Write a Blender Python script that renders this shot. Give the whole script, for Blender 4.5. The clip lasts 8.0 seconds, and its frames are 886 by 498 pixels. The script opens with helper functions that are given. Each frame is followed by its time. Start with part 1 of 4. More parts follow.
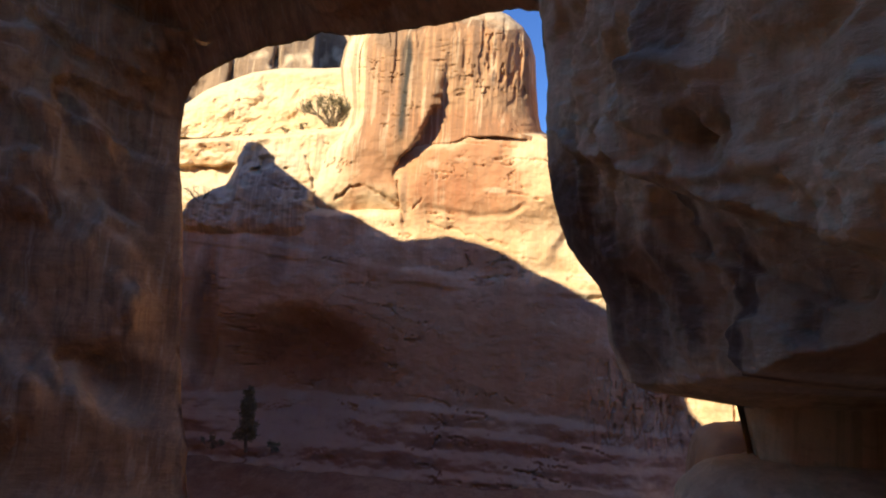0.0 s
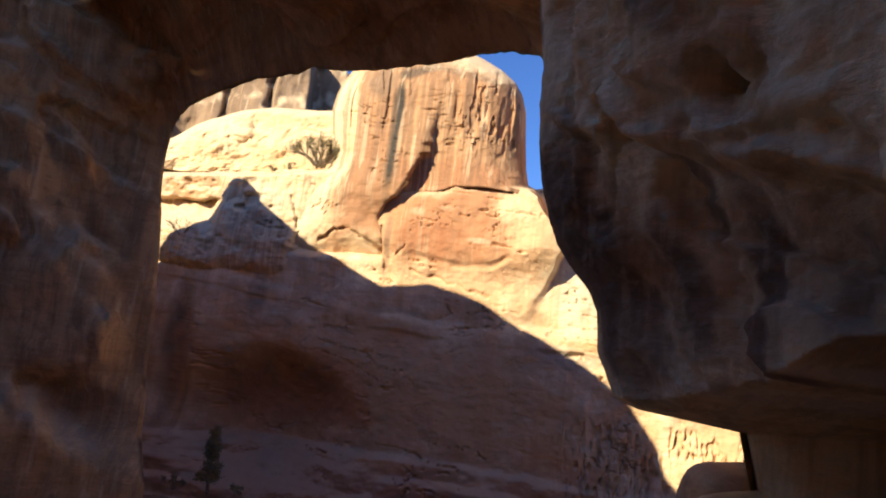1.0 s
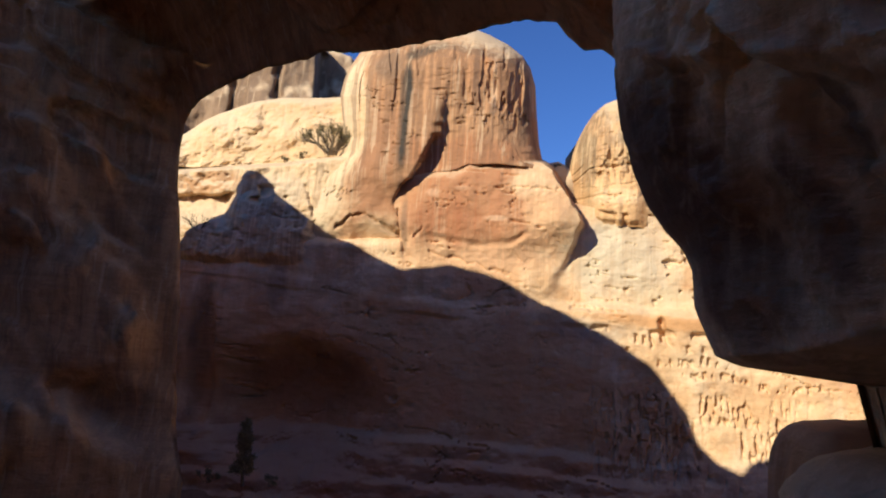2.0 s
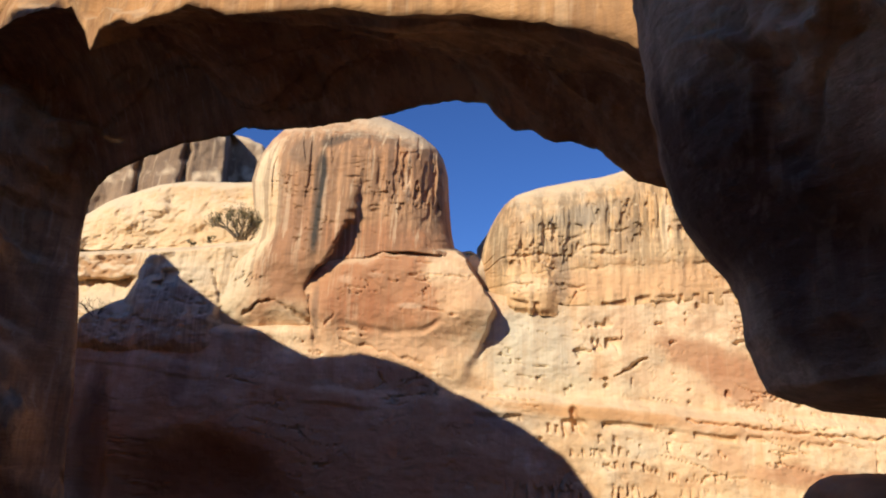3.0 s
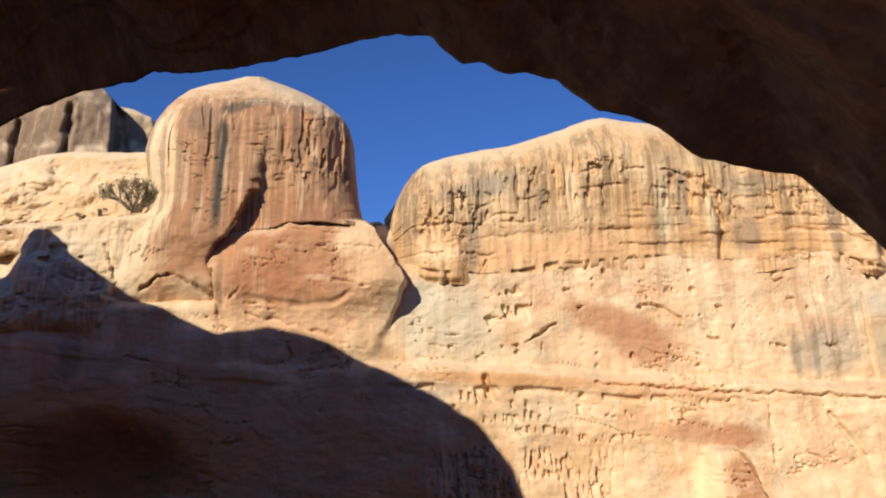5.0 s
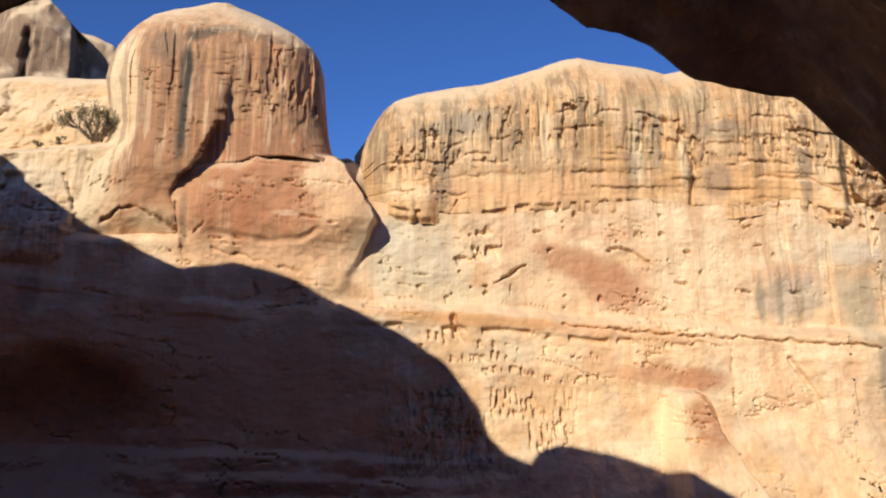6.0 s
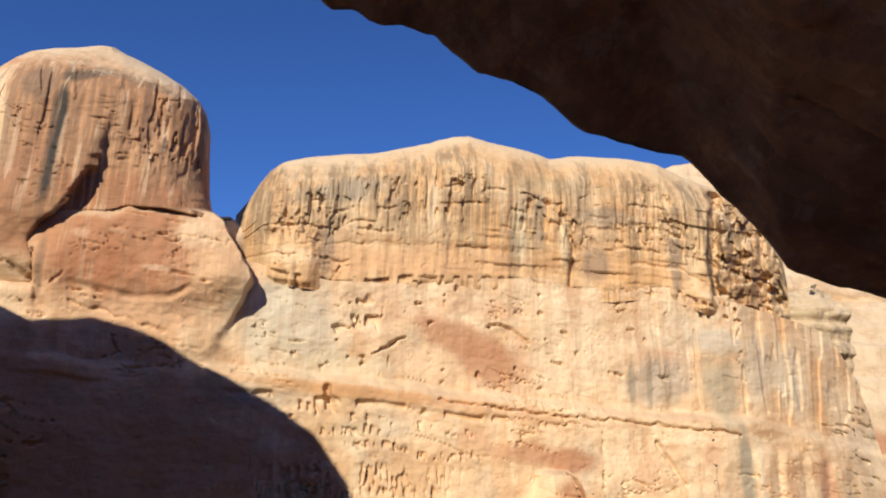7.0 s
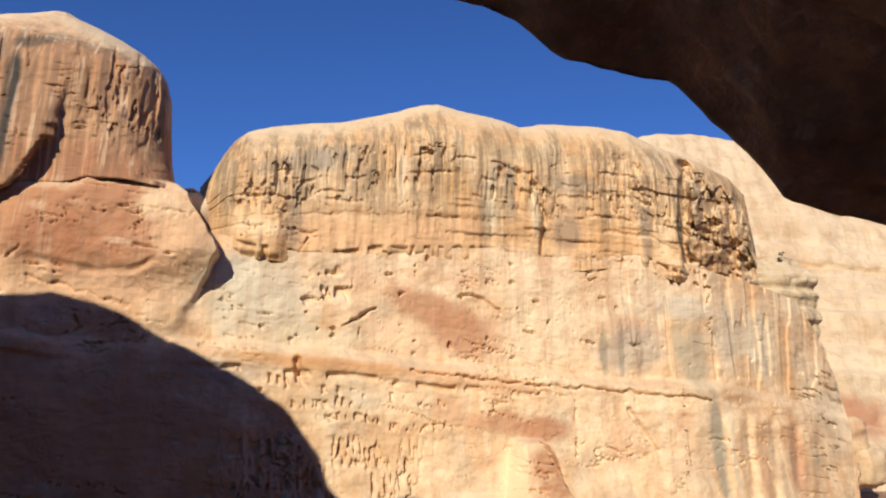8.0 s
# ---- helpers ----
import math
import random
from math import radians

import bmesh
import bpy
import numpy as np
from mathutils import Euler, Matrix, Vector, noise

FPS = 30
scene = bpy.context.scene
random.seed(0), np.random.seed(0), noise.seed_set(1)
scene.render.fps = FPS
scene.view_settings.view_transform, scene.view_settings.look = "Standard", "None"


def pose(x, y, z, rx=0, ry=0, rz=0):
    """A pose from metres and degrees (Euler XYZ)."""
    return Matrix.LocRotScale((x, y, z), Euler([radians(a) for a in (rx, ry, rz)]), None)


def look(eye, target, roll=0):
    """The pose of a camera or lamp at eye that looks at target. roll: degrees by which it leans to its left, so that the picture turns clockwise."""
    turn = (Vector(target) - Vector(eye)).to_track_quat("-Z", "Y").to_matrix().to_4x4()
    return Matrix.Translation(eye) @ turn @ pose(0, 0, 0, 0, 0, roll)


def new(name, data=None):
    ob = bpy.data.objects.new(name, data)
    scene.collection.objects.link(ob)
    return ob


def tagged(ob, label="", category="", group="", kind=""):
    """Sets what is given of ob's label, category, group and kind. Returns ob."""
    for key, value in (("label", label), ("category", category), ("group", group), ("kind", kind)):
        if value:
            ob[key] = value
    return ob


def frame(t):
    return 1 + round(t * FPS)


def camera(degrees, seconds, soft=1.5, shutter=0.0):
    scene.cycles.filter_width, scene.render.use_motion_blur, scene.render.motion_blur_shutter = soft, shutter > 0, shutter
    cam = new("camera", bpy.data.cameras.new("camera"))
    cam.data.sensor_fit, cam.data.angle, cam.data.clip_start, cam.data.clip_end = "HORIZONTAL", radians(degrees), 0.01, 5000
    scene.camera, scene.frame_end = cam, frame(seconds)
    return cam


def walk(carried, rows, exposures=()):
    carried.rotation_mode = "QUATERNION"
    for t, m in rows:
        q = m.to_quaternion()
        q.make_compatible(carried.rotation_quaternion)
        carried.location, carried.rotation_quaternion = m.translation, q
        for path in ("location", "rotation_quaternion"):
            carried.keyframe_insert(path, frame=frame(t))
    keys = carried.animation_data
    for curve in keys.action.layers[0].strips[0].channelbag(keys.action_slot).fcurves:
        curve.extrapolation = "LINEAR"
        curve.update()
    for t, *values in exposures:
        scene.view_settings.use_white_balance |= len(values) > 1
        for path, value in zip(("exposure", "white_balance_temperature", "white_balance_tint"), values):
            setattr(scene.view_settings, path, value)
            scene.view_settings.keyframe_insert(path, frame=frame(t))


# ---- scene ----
cam = camera(59.4, 8.0, soft=2.0)
PATH = [
    (0, (0.0, 0.0, 1.6), (-0.424, 1.948, 1.76), 2.9),
    (0.5, (-0.034, 0.187, 1.487), (-0.396, 2.15, 1.609), 3.7),
    (1, (-0.043, 0.5, 1.357), (-0.43, 2.44, 1.652), 6.2),
    (1.2, (-0.09, 0.639, 1.343), (-0.435, 2.592, 1.601), 5.8),
    (2.3, (-0.498, 0.8, 1.221), (-0.93, 2.737, 1.468), 1.9),
    (2.5, (-0.606, 0.907, 1.161), (-0.979, 2.853, 1.429), 2.0),
    (3, (-0.916, 1.176, 1.051), (-1.107, 3.107, 1.535), 2.2),
    (3.5, (-1.205, 1.586, 0.871), (-1.478, 3.509, 1.35), 2.2),
    (4, (-1.58, 1.763, 0.735), (-1.836, 3.684, 1.23), 4.5),
    (4.5, (-1.89, 1.93, 0.512), (-1.907, 3.851, 1.069), 1.4),
    (4.7, (-1.99, 2.025, 0.486), (-1.959, 3.956, 1.007), -0.2),
    (5.8, (-2.102, 2.941, 0.309), (-1.932, 4.912, 0.601), 1.3),
    (6, (-2.086, 3.098, 0.276), (-1.932, 5.07, 0.567), 0.5),
    (6.5, (-1.917, 3.606, 0.106), (-1.766, 5.566, 0.474), 1.9),
    (7, (-1.772, 4.162, 0.008), (-1.335, 6.052, 0.496), 2.4),
    (7.5, (-1.685, 4.695, -0.169), (-1.161, 6.548, 0.371), 2.4),
    (8, (-1.52, 5.128, -0.305), (-1.004, 7.012, 0.125), 1.2),
]
walk(cam, [(t, look(eye, aim, roll)) for t, eye, aim, roll in PATH],
     [(0.0, 0.82, 7900, 6), (1.0, 0.86, 7900, 7), (1.2, 0.75, 7600, 8), (2.3, 0.17, 7200, 10), (3.0, 0.15, 7100, 10), (4.5, 0.13, 6950, 10), (6.0, 0.09, 6850, 10), (7.5, 0.05, 6750, 10), (8.0, 0.07, 6750, 10)])

# ---- light ----
SUN_AZ, SUN_EL = 30.0, 26.0          # the sun stands behind the walker, to the left
w = bpy.data.worlds.new("sky")
scene.world = w
w.use_nodes = True
sky = w.node_tree.nodes.new("ShaderNodeTexSky")
sky.sky_type, sky.sun_disc = "NISHITA", False
sky.sun_elevation, sky.sun_rotation = radians(SUN_EL), radians(180 + SUN_AZ)
sky.altitude, sky.air_density, sky.dust_density, sky.ozone_density = 1900, 1.0, 0.2, 3.0
w.node_tree.nodes["Background"].inputs["Strength"].default_value = 0.062
deep = w.node_tree.nodes.new("ShaderNodeMix")      # the deep blue of a dry, high sky
deep.data_type, deep.blend_type = "RGBA", "MULTIPLY"
deep.inputs[0].default_value, deep.inputs[7].default_value = 1.0, (0.60, 1.06, 1.90, 1)
w.node_tree.links.new(sky.outputs[0], deep.inputs[6])
w.node_tree.links.new(deep.outputs[2], w.node_tree.nodes["Background"].inputs["Color"])
sun = new("sun", bpy.data.lights.new("sun", "SUN"))
sun.data.energy, sun.data.angle, sun.data.color = 5.0, radians(0.5), (1.0, 0.93, 0.78)
ca, sa, ce, se = math.cos(radians(SUN_AZ)), math.sin(radians(SUN_AZ)), math.cos(radians(SUN_EL)), math.sin(radians(SUN_EL))
sun.matrix_world = look((-sa * ce * 50, -ca * ce * 50, se * 50), (0, 0, 0))


# ---- materials ----
def sandstone(name, light, mid, dark, streak=0.0, streak_col=(0.06, 0.045, 0.035), band=0.25, spots=(), bump=0.5,
              scale=1.0, pale=0.0, grey=0.0, top=99.0, low=-99.0, axis="X", flats=(0.35, 0.75)):
    """Layered sandstone: patches at two scales, level bands, dark run-off streaks between the heights low and top,
    stains and painted shade (x, z, half width, half height, colour, strength, rise per metre) with ragged edges."""
    m = bpy.data.materials.new(name)
    m.use_nodes = True
    nt = m.node_tree
    bs = nt.nodes["Principled BSDF"]
    bs.inputs["Roughness"].default_value = 0.92
    bs.inputs["Specular IOR Level"].default_value = 0.15

    def node(kind, **sets):
        n = nt.nodes.new(kind)
        for k, v in sets.items():
            n.inputs[k].default_value = v
        return n

    def link(a, b):
        nt.links.new(a, b)

    def math_(op, a, b=None, clamp=False):
        n = nt.nodes.new("ShaderNodeMath")
        n.operation, n.use_clamp = op, clamp
        for i, v in enumerate((a, b)):
            if v is None:
                continue
            if isinstance(v, (int, float)):
                n.inputs[i].default_value = v
            else:
                link(v, n.inputs[i])
        return n.outputs[0]

    def ramp(v, lo, hi, a=0.0, b=1.0):
        n = nt.nodes.new("ShaderNodeMapRange")
        n.interpolation_type = "SMOOTHSTEP"
        link(v, n.inputs[0])
        for i, x in zip((1, 2, 3, 4), (lo, hi, a, b)):
            n.inputs[i].default_value = x
        return n.outputs[0]

    def mix(f, a, b, mode="MIX"):
        n = nt.nodes.new("ShaderNodeMix")
        n.data_type, n.blend_type = "RGBA", mode
        for sock, v in ((n.inputs[0], f), (n.inputs[6], a), (n.inputs[7], b)):
            if isinstance(v, (int, float)):
                sock.default_value = v
            elif isinstance(v, tuple):
                sock.default_value = (*v, 1)
            else:
                link(v, sock)
        return n.outputs[2]

    geo = nt.nodes.new("ShaderNodeNewGeometry")

    def noise_at(sx, sy, sz, detail=6.0, rough=0.6, off=0.0):
        mp = node("ShaderNodeMapping", Scale=(sx * scale, sy * scale, sz * scale), Location=(off, off * 1.7, off * 0.6))
        link(geo.outputs["Position"], mp.inputs[0])
        n = node("ShaderNodeTexNoise", Scale=1.0, Detail=detail, Roughness=rough)
        link(mp.outputs[0], n.inputs["Vector"])
        return n.outputs["Fac"]

    sep = nt.nodes.new("ShaderNodeSeparateXYZ")
    link(geo.outputs["Position"], sep.inputs[0])
    big = noise_at(0.09, 0.09, 0.13, 5)
    fine = noise_at(0.9, 0.9, 1.3, 8, 0.7, 3.0)
    runs = noise_at(0.55, 0.3, 0.05, 4, 0.6, 7.0)
    layer = noise_at(0.02, 0.02, 0.7, 6, 0.7, 11.0)
    col = mix(ramp(big, 0.35, 0.65), mid, light)
    col = mix(math_("MULTIPLY", ramp(layer, 0.45, 0.7), band), col, dark)
    col = mix(math_("MULTIPLY", ramp(runs, 0.48, 0.62), 0.6), col, light)
    col = mix(math_("MULTIPLY", ramp(fine, 0.5, 0.7), 0.5), col, dark)
    stain = ramp(noise_at(0.21, 0.21, 0.33, 7, 0.7, 51.0), 0.5, 0.62)
    col = mix(math_("MULTIPLY", stain, 0.4), col, dark)
    wash = ramp(noise_at(0.9, 0.5, 0.09, 6, 0.7, 57.0), 0.5, 0.66)
    col = mix(math_("MULTIPLY", wash, 0.42), col, dark)
    if grey:
        g = ramp(noise_at(0.16, 0.16, 0.1, 6, 0.65, 17.0), 0.5, 0.62)
        col = mix(math_("MULTIPLY", g, grey), col, (0.36, 0.33, 0.27))
    for i, (x, z, a, b, colour, amount, *tilt) in enumerate(spots):
        dx = math_("DIVIDE", math_("SUBTRACT", sep.outputs[axis], x), a)
        level = math_("ADD", math_("MULTIPLY", math_("SUBTRACT", sep.outputs[axis], x), tilt[0]), z) if tilt else z
        dz = math_("DIVIDE", math_("SUBTRACT", sep.outputs["Z"], level), b)
        r = math_("SQRT", math_("ADD", math_("MULTIPLY", dx, dx), math_("MULTIPLY", dz, dz)))
        r = math_("ADD", r, math_("MULTIPLY", math_("SUBTRACT", noise_at(0.35, 0.35, 0.22, 6, 0.65, 23.0 + 5 * i), 0.5), 1.6))
        col = mix(ramp(r, 1.25, 0.5, 0.0, amount), col, colour)
    if streak:
        s1 = noise_at(0.85, 0.4, 0.035, 5, 0.65, 31.0)
        s2 = noise_at(2.6, 0.9, 0.06, 4, 0.6, 37.0)
        st = math_("MULTIPLY", ramp(s1, 0.42, 0.56), ramp(s2, 0.34, 0.52))
        h = math_("ADD", sep.outputs["Z"], math_("MULTIPLY", math_("SUBTRACT", noise_at(0.3, 0.1, 0.02, 5, 0.7, 41.0), 0.5), 16.0))
        st = math_("MULTIPLY", st, ramp(h, low, low + 6.0))
        st = math_("MULTIPLY", st, ramp(h, top + 1.5, top))
        col = mix(math_("MULTIPLY", st, streak), col, streak_col)
        s3 = ramp(noise_at(1.7, 0.7, 0.045, 4, 0.6, 43.0), 0.56, 0.66)
        col = mix(math_("MULTIPLY", math_("MULTIPLY", s3, ramp(h, low, low + 6.0)), min(1.0, streak * 0.55)), col, (0.76, 0.61, 0.42))
    if pale:
        up = nt.nodes.new("ShaderNodeSeparateXYZ")
        link(geo.outputs["Normal"], up.inputs[0])
        flat = math_("ADD", up.outputs["Z"], math_("MULTIPLY", math_("SUBTRACT", fine, 0.5), 0.3))
        col = mix(ramp(flat, flats[0], flats[1], 0.0, pale), col, (0.68, 0.53, 0.36))
    link(col, bs.inputs["Base Color"])
    rel = math_("ADD", math_("MULTIPLY", noise_at(3.5, 3.5, 4.5, 8, 0.7, 5.0), 0.3), math_("MULTIPLY", noise_at(0.5, 0.5, 1.8, 6, 0.6, 2.0), 0.7))
    bp = node("ShaderNodeBump", Strength=bump, Distance=0.5 / scale)
    link(rel, bp.inputs["Height"])
    link(bp.outputs[0], bs.inputs["Normal"])
    return m


def plain(name, a, b, size=6.0, rough=0.9):
    m = bpy.data.materials.new(name)
    m.use_nodes = True
    nt = m.node_tree
    bs = nt.nodes["Principled BSDF"]
    bs.inputs["Roughness"].default_value = rough
    n, r = nt.nodes.new("ShaderNodeTexNoise"), nt.nodes.new("ShaderNodeValToRGB")
    geo = nt.nodes.new("ShaderNodeNewGeometry")
    nt.links.new(geo.outputs["Position"], n.inputs["Vector"])
    n.inputs["Scale"].default_value, n.inputs["Detail"].default_value = size, 6
    r.color_ramp.elements[0].color, r.color_ramp.elements[1].color = (*a, 1), (*b, 1)
    r.color_ramp.elements[0].position, r.color_ramp.elements[1].position = 0.35, 0.65
    nt.links.new(n.outputs["Fac"], r.inputs[0])
    nt.links.new(r.outputs[0], bs.inputs["Base Color"])
    return m


ROSE = (0.60, 0.35, 0.21)
CREAM = (0.76, 0.58, 0.38)
STREAK = (0.27, 0.225, 0.165)
M_FACE = sandstone("buff_sandstone", (0.80, 0.62, 0.42), (0.66, 0.43, 0.245), (0.50, 0.275, 0.145), streak=0.3, streak_col=(0.4, 0.25, 0.15),
                   grey=0.3, pale=0.4, low=2, top=60, bump=0.35, spots=(
                       # the red panel on the dome's pedestal
                       (-12.5, 13.2, 10.0, 6.5, (0.60, 0.34, 0.19), 0.8), (-13.2, 13.6, 6.6, 4.6, (0.41, 0.185, 0.098), 0.9), (-14.0, 12.2, 3.4, 1.7, (0.34, 0.135, 0.07), 0.6),
                       (-10.4, 16.4, 2.4, 1.1, (0.43, 0.19, 0.1), 0.7), (-7.2, 15.4, 1.7, 1.3, (0.74, 0.52, 0.33), 0.9), (-6.4, 13.0, 1.6, 1.6, (0.66, 0.42, 0.25), 0.7),
                       (-15.8, 14.6, 0.7, 0.4, (0.6, 0.38, 0.25), 0.7), (-10.0, 12.3, 1.0, 0.25, (0.66, 0.44, 0.3), 0.8), (-13.0, 14.9, 0.8, 0.3, (0.58, 0.36, 0.23), 0.6),
                       (-11.0, 8.9, 6.0, 1.3, (0.70, 0.43, 0.26), 0.8), (-18.3, 11.8, 0.35, 2.6, (0.2, 0.14, 0.1), 0.6),
                       # the grey-green bay and the pale foot of the cap
                       (0.8, 9.0, 5.0, 4.2, (0.53, 0.47, 0.36), 0.8), (-1.0, 11.0, 2.4, 1.4, (0.62, 0.56, 0.44), 0.5), (5.0, 6.0, 4.0, 1.0, (0.62, 0.52, 0.36), 0.6),
                       # red sweep below the cap and the pale swell under it
                       (14.6, 9.0, 4.6, 1.5, (0.48, 0.245, 0.135), 0.85, -0.3), (17.4, 7.0, 3.4, 2.3, (0.46, 0.22, 0.12), 0.8, -0.3), (12.2, 6.4, 3.2, 1.7, (0.76, 0.53, 0.34), 0.85, -0.3),
                       (20.2, 7.4, 1.0, 2.6, ROSE, 0.6), (17.0, 11.6, 5.0, 0.9, ROSE, 0.45), (8.6, 11.6, 1.5, 2.4, ROSE, 0.5), (23.4, 8.2, 0.7, 4.0, CREAM, 0.7), (26.2, 9.0, 0.6, 4.0, CREAM, 0.6), (22.0, 11.0, 1.4, 2.0, CREAM, 0.6),
                       # orange band along the ledge
                       (5.0, 3.95, 9.0, 0.62, (0.56, 0.30, 0.14), 0.85, -0.07), (18.0, 2.9, 9.0, 0.8, (0.62, 0.36, 0.2), 0.7, -0.08), (-2.0, 3.0, 3.6, 1.0, (0.42, 0.39, 0.33), 0.75), (8.0, 1.2, 4.0, 0.9, (0.66, 0.55, 0.4), 0.6), (4.0, 0.2, 3.0, 1.2, (0.72, 0.56, 0.37), 0.6),
                       (20.5, -0.4, 3.6, 1.0, (0.47, 0.23, 0.125), 0.7), (16.0, 0.5, 1.8, 1.2, ROSE, 0.6), (24.4, -0.9, 2.6, 1.1, (0.44, 0.21, 0.115), 0.85),
                       # grey fluted patch and the dark runs at the far end
                       (33.2, 8.3, 3.6, 1.4, (0.56, 0.31, 0.18), 0.6), (33.2, 6.3, 3.4, 2.4, (0.42, 0.35, 0.28), 0.75), (30.8, 6.0, 0.4, 2.2, STREAK, 0.75), (32.5, 6.2, 0.35, 2.4, STREAK, 0.7), (34.3, 6.2, 0.35, 2.2, STREAK, 0.65), (36.0, 4.6, 0.9, 0.9, (0.72, 0.5, 0.31), 0.9),
                       (35.6, 3.2, 3.0, 0.5, (0.47, 0.26, 0.15), 0.6), (39.6, 6.0, 2.2, 3.6, (0.36, 0.31, 0.225), 0.75), (40.0, 10.4, 3.6, 1.4, (0.55, 0.5, 0.41), 0.65), (41.2, -1.5, 0.75, 6.0, (0.32, 0.28, 0.215), 0.85), (42.6, -2.0, 0.35, 5.0, (0.62, 0.5, 0.36), 0.8),
                       (44.6, 8.6, 2.6, 3.6, (0.5, 0.44, 0.35), 0.7), (49.0, 7.6, 2.6, 4.0, (0.62, 0.54, 0.42), 0.7), (44.5, 2.6, 3.4, 0.8, (0.46, 0.27, 0.15), 0.7), (46.5, -3.0, 0.9, 4.5, (0.47, 0.27, 0.16), 0.7), (48.6, -4.0, 0.6, 4.5, (0.4, 0.31, 0.22), 0.6), (51.5, -3.0, 1.6, 4.0, (0.46, 0.24, 0.145), 0.7),
                       (37.6, 0.0, 1.2, 1.4, (0.52, 0.29, 0.17), 0.6), (31.5, -2.0, 1.4, 2.4, ROSE, 0.5), (23.9, -4.8, 1.8, 3.0, (0.42, 0.2, 0.105), 0.95), (21.0, -4.4, 0.8, 2.6, (0.8, 0.6, 0.38), 0.8),
                       # shaded side: stain streaks, red strata, and shade painted over wall and alcove
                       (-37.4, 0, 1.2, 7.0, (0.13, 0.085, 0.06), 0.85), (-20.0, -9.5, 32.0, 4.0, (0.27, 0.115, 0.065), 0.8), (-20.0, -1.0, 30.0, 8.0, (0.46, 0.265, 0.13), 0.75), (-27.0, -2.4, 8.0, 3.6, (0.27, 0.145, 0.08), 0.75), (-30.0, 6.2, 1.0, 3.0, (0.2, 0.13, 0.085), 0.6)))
M_CAP = sandstone("streaked_cap_sandstone", (0.72, 0.50, 0.29), (0.62, 0.38, 0.19), (0.42, 0.22, 0.105), streak=0.68,
                  streak_col=(0.21, 0.15, 0.095), grey=0.25, pale=0.8, flats=(0.5, 0.85), low=14, top=25.5, band=0.6,
                  spots=((10.0, 15.2, 12.0, 1.5, (0.67, 0.40, 0.22), 0.8, 0.08), (31.5, 16.4, 6.0, 2.0, (0.64, 0.37, 0.18), 0.65), (0.4, 14.6, 2.6, 0.9, (0.76, 0.55, 0.34), 0.8),
                         (4.6, 21.4, 5.0, 1.3, (0.33, 0.28, 0.215), 0.7, 0.3), (3.0, 15.5, 0.8, 2.2, (0.36, 0.25, 0.17), 0.7), (8.6, 20.0, 1.0, 3.0, (0.3, 0.22, 0.15), 0.6), (17.0, 20.0, 1.6, 2.4, (0.6, 0.34, 0.15), 0.7),
                         (12.0, 20.0, 0.5, 3.4, (0.72, 0.55, 0.36), 0.7), (20.3, 19.5, 0.7, 3.0, (0.7, 0.57, 0.38), 0.8), (22.2, 20.2, 0.6, 3.2, (0.25, 0.21, 0.16), 0.7), (24.6, 18.6, 0.6, 2.6, (0.7, 0.56, 0.37), 0.7),
                         # spots at x 27.6 and 40.2 paint shade into the recess and cleft
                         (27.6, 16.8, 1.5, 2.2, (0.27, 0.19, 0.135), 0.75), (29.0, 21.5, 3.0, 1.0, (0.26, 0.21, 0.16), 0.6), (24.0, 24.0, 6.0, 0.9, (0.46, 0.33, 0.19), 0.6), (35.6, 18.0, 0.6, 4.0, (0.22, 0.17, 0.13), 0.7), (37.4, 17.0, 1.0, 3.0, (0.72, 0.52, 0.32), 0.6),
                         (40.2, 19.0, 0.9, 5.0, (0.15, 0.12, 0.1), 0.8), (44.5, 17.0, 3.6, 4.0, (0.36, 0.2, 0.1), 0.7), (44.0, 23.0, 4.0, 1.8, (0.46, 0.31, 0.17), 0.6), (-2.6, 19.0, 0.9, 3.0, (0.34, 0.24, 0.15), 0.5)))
M_DOME = sandstone("varnished_dome_sandstone", (0.54, 0.315, 0.178), (0.45, 0.24, 0.128), (0.33, 0.16, 0.082), streak=0.6,
                   streak_col=(0.21, 0.125, 0.08), pale=0.9, flats=(0.55, 0.85), low=11, top=29.0, spots=(
                       (-21.2, 16.0, 2.6, 7.5, (0.34, 0.175, 0.1), 0.8), (-14.6, 21.0, 3.0, 4.0, (0.52, 0.3, 0.165), 0.6), (-13.2, 18.0, 5.5, 2.2, (0.42, 0.19, 0.1), 0.85),
                       (-27.0, 14.5, 3.6, 6.0, (0.66, 0.53, 0.36), 0.9), (-27.6, 15.0, 1.6, 2.4, (0.5, 0.45, 0.35), 0.6), (-25.4, 23.0, 3.0, 7.0, (0.74, 0.57, 0.37), 0.95), (-23.4, 21.6, 0.7, 2.4, (0.66, 0.45, 0.26), 0.7),
                       (-20.6, 10.8, 2.6, 2.0, (0.66, 0.47, 0.30), 0.85),
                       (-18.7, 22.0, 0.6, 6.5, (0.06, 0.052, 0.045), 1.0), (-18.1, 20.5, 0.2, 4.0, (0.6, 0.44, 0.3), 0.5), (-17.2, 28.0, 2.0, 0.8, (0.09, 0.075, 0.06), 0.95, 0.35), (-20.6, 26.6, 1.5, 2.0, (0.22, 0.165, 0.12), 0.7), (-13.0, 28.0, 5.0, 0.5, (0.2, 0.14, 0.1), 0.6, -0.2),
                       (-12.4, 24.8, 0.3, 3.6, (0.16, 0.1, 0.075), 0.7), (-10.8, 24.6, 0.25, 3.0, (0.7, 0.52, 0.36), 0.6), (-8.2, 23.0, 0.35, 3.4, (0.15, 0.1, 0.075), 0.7)))
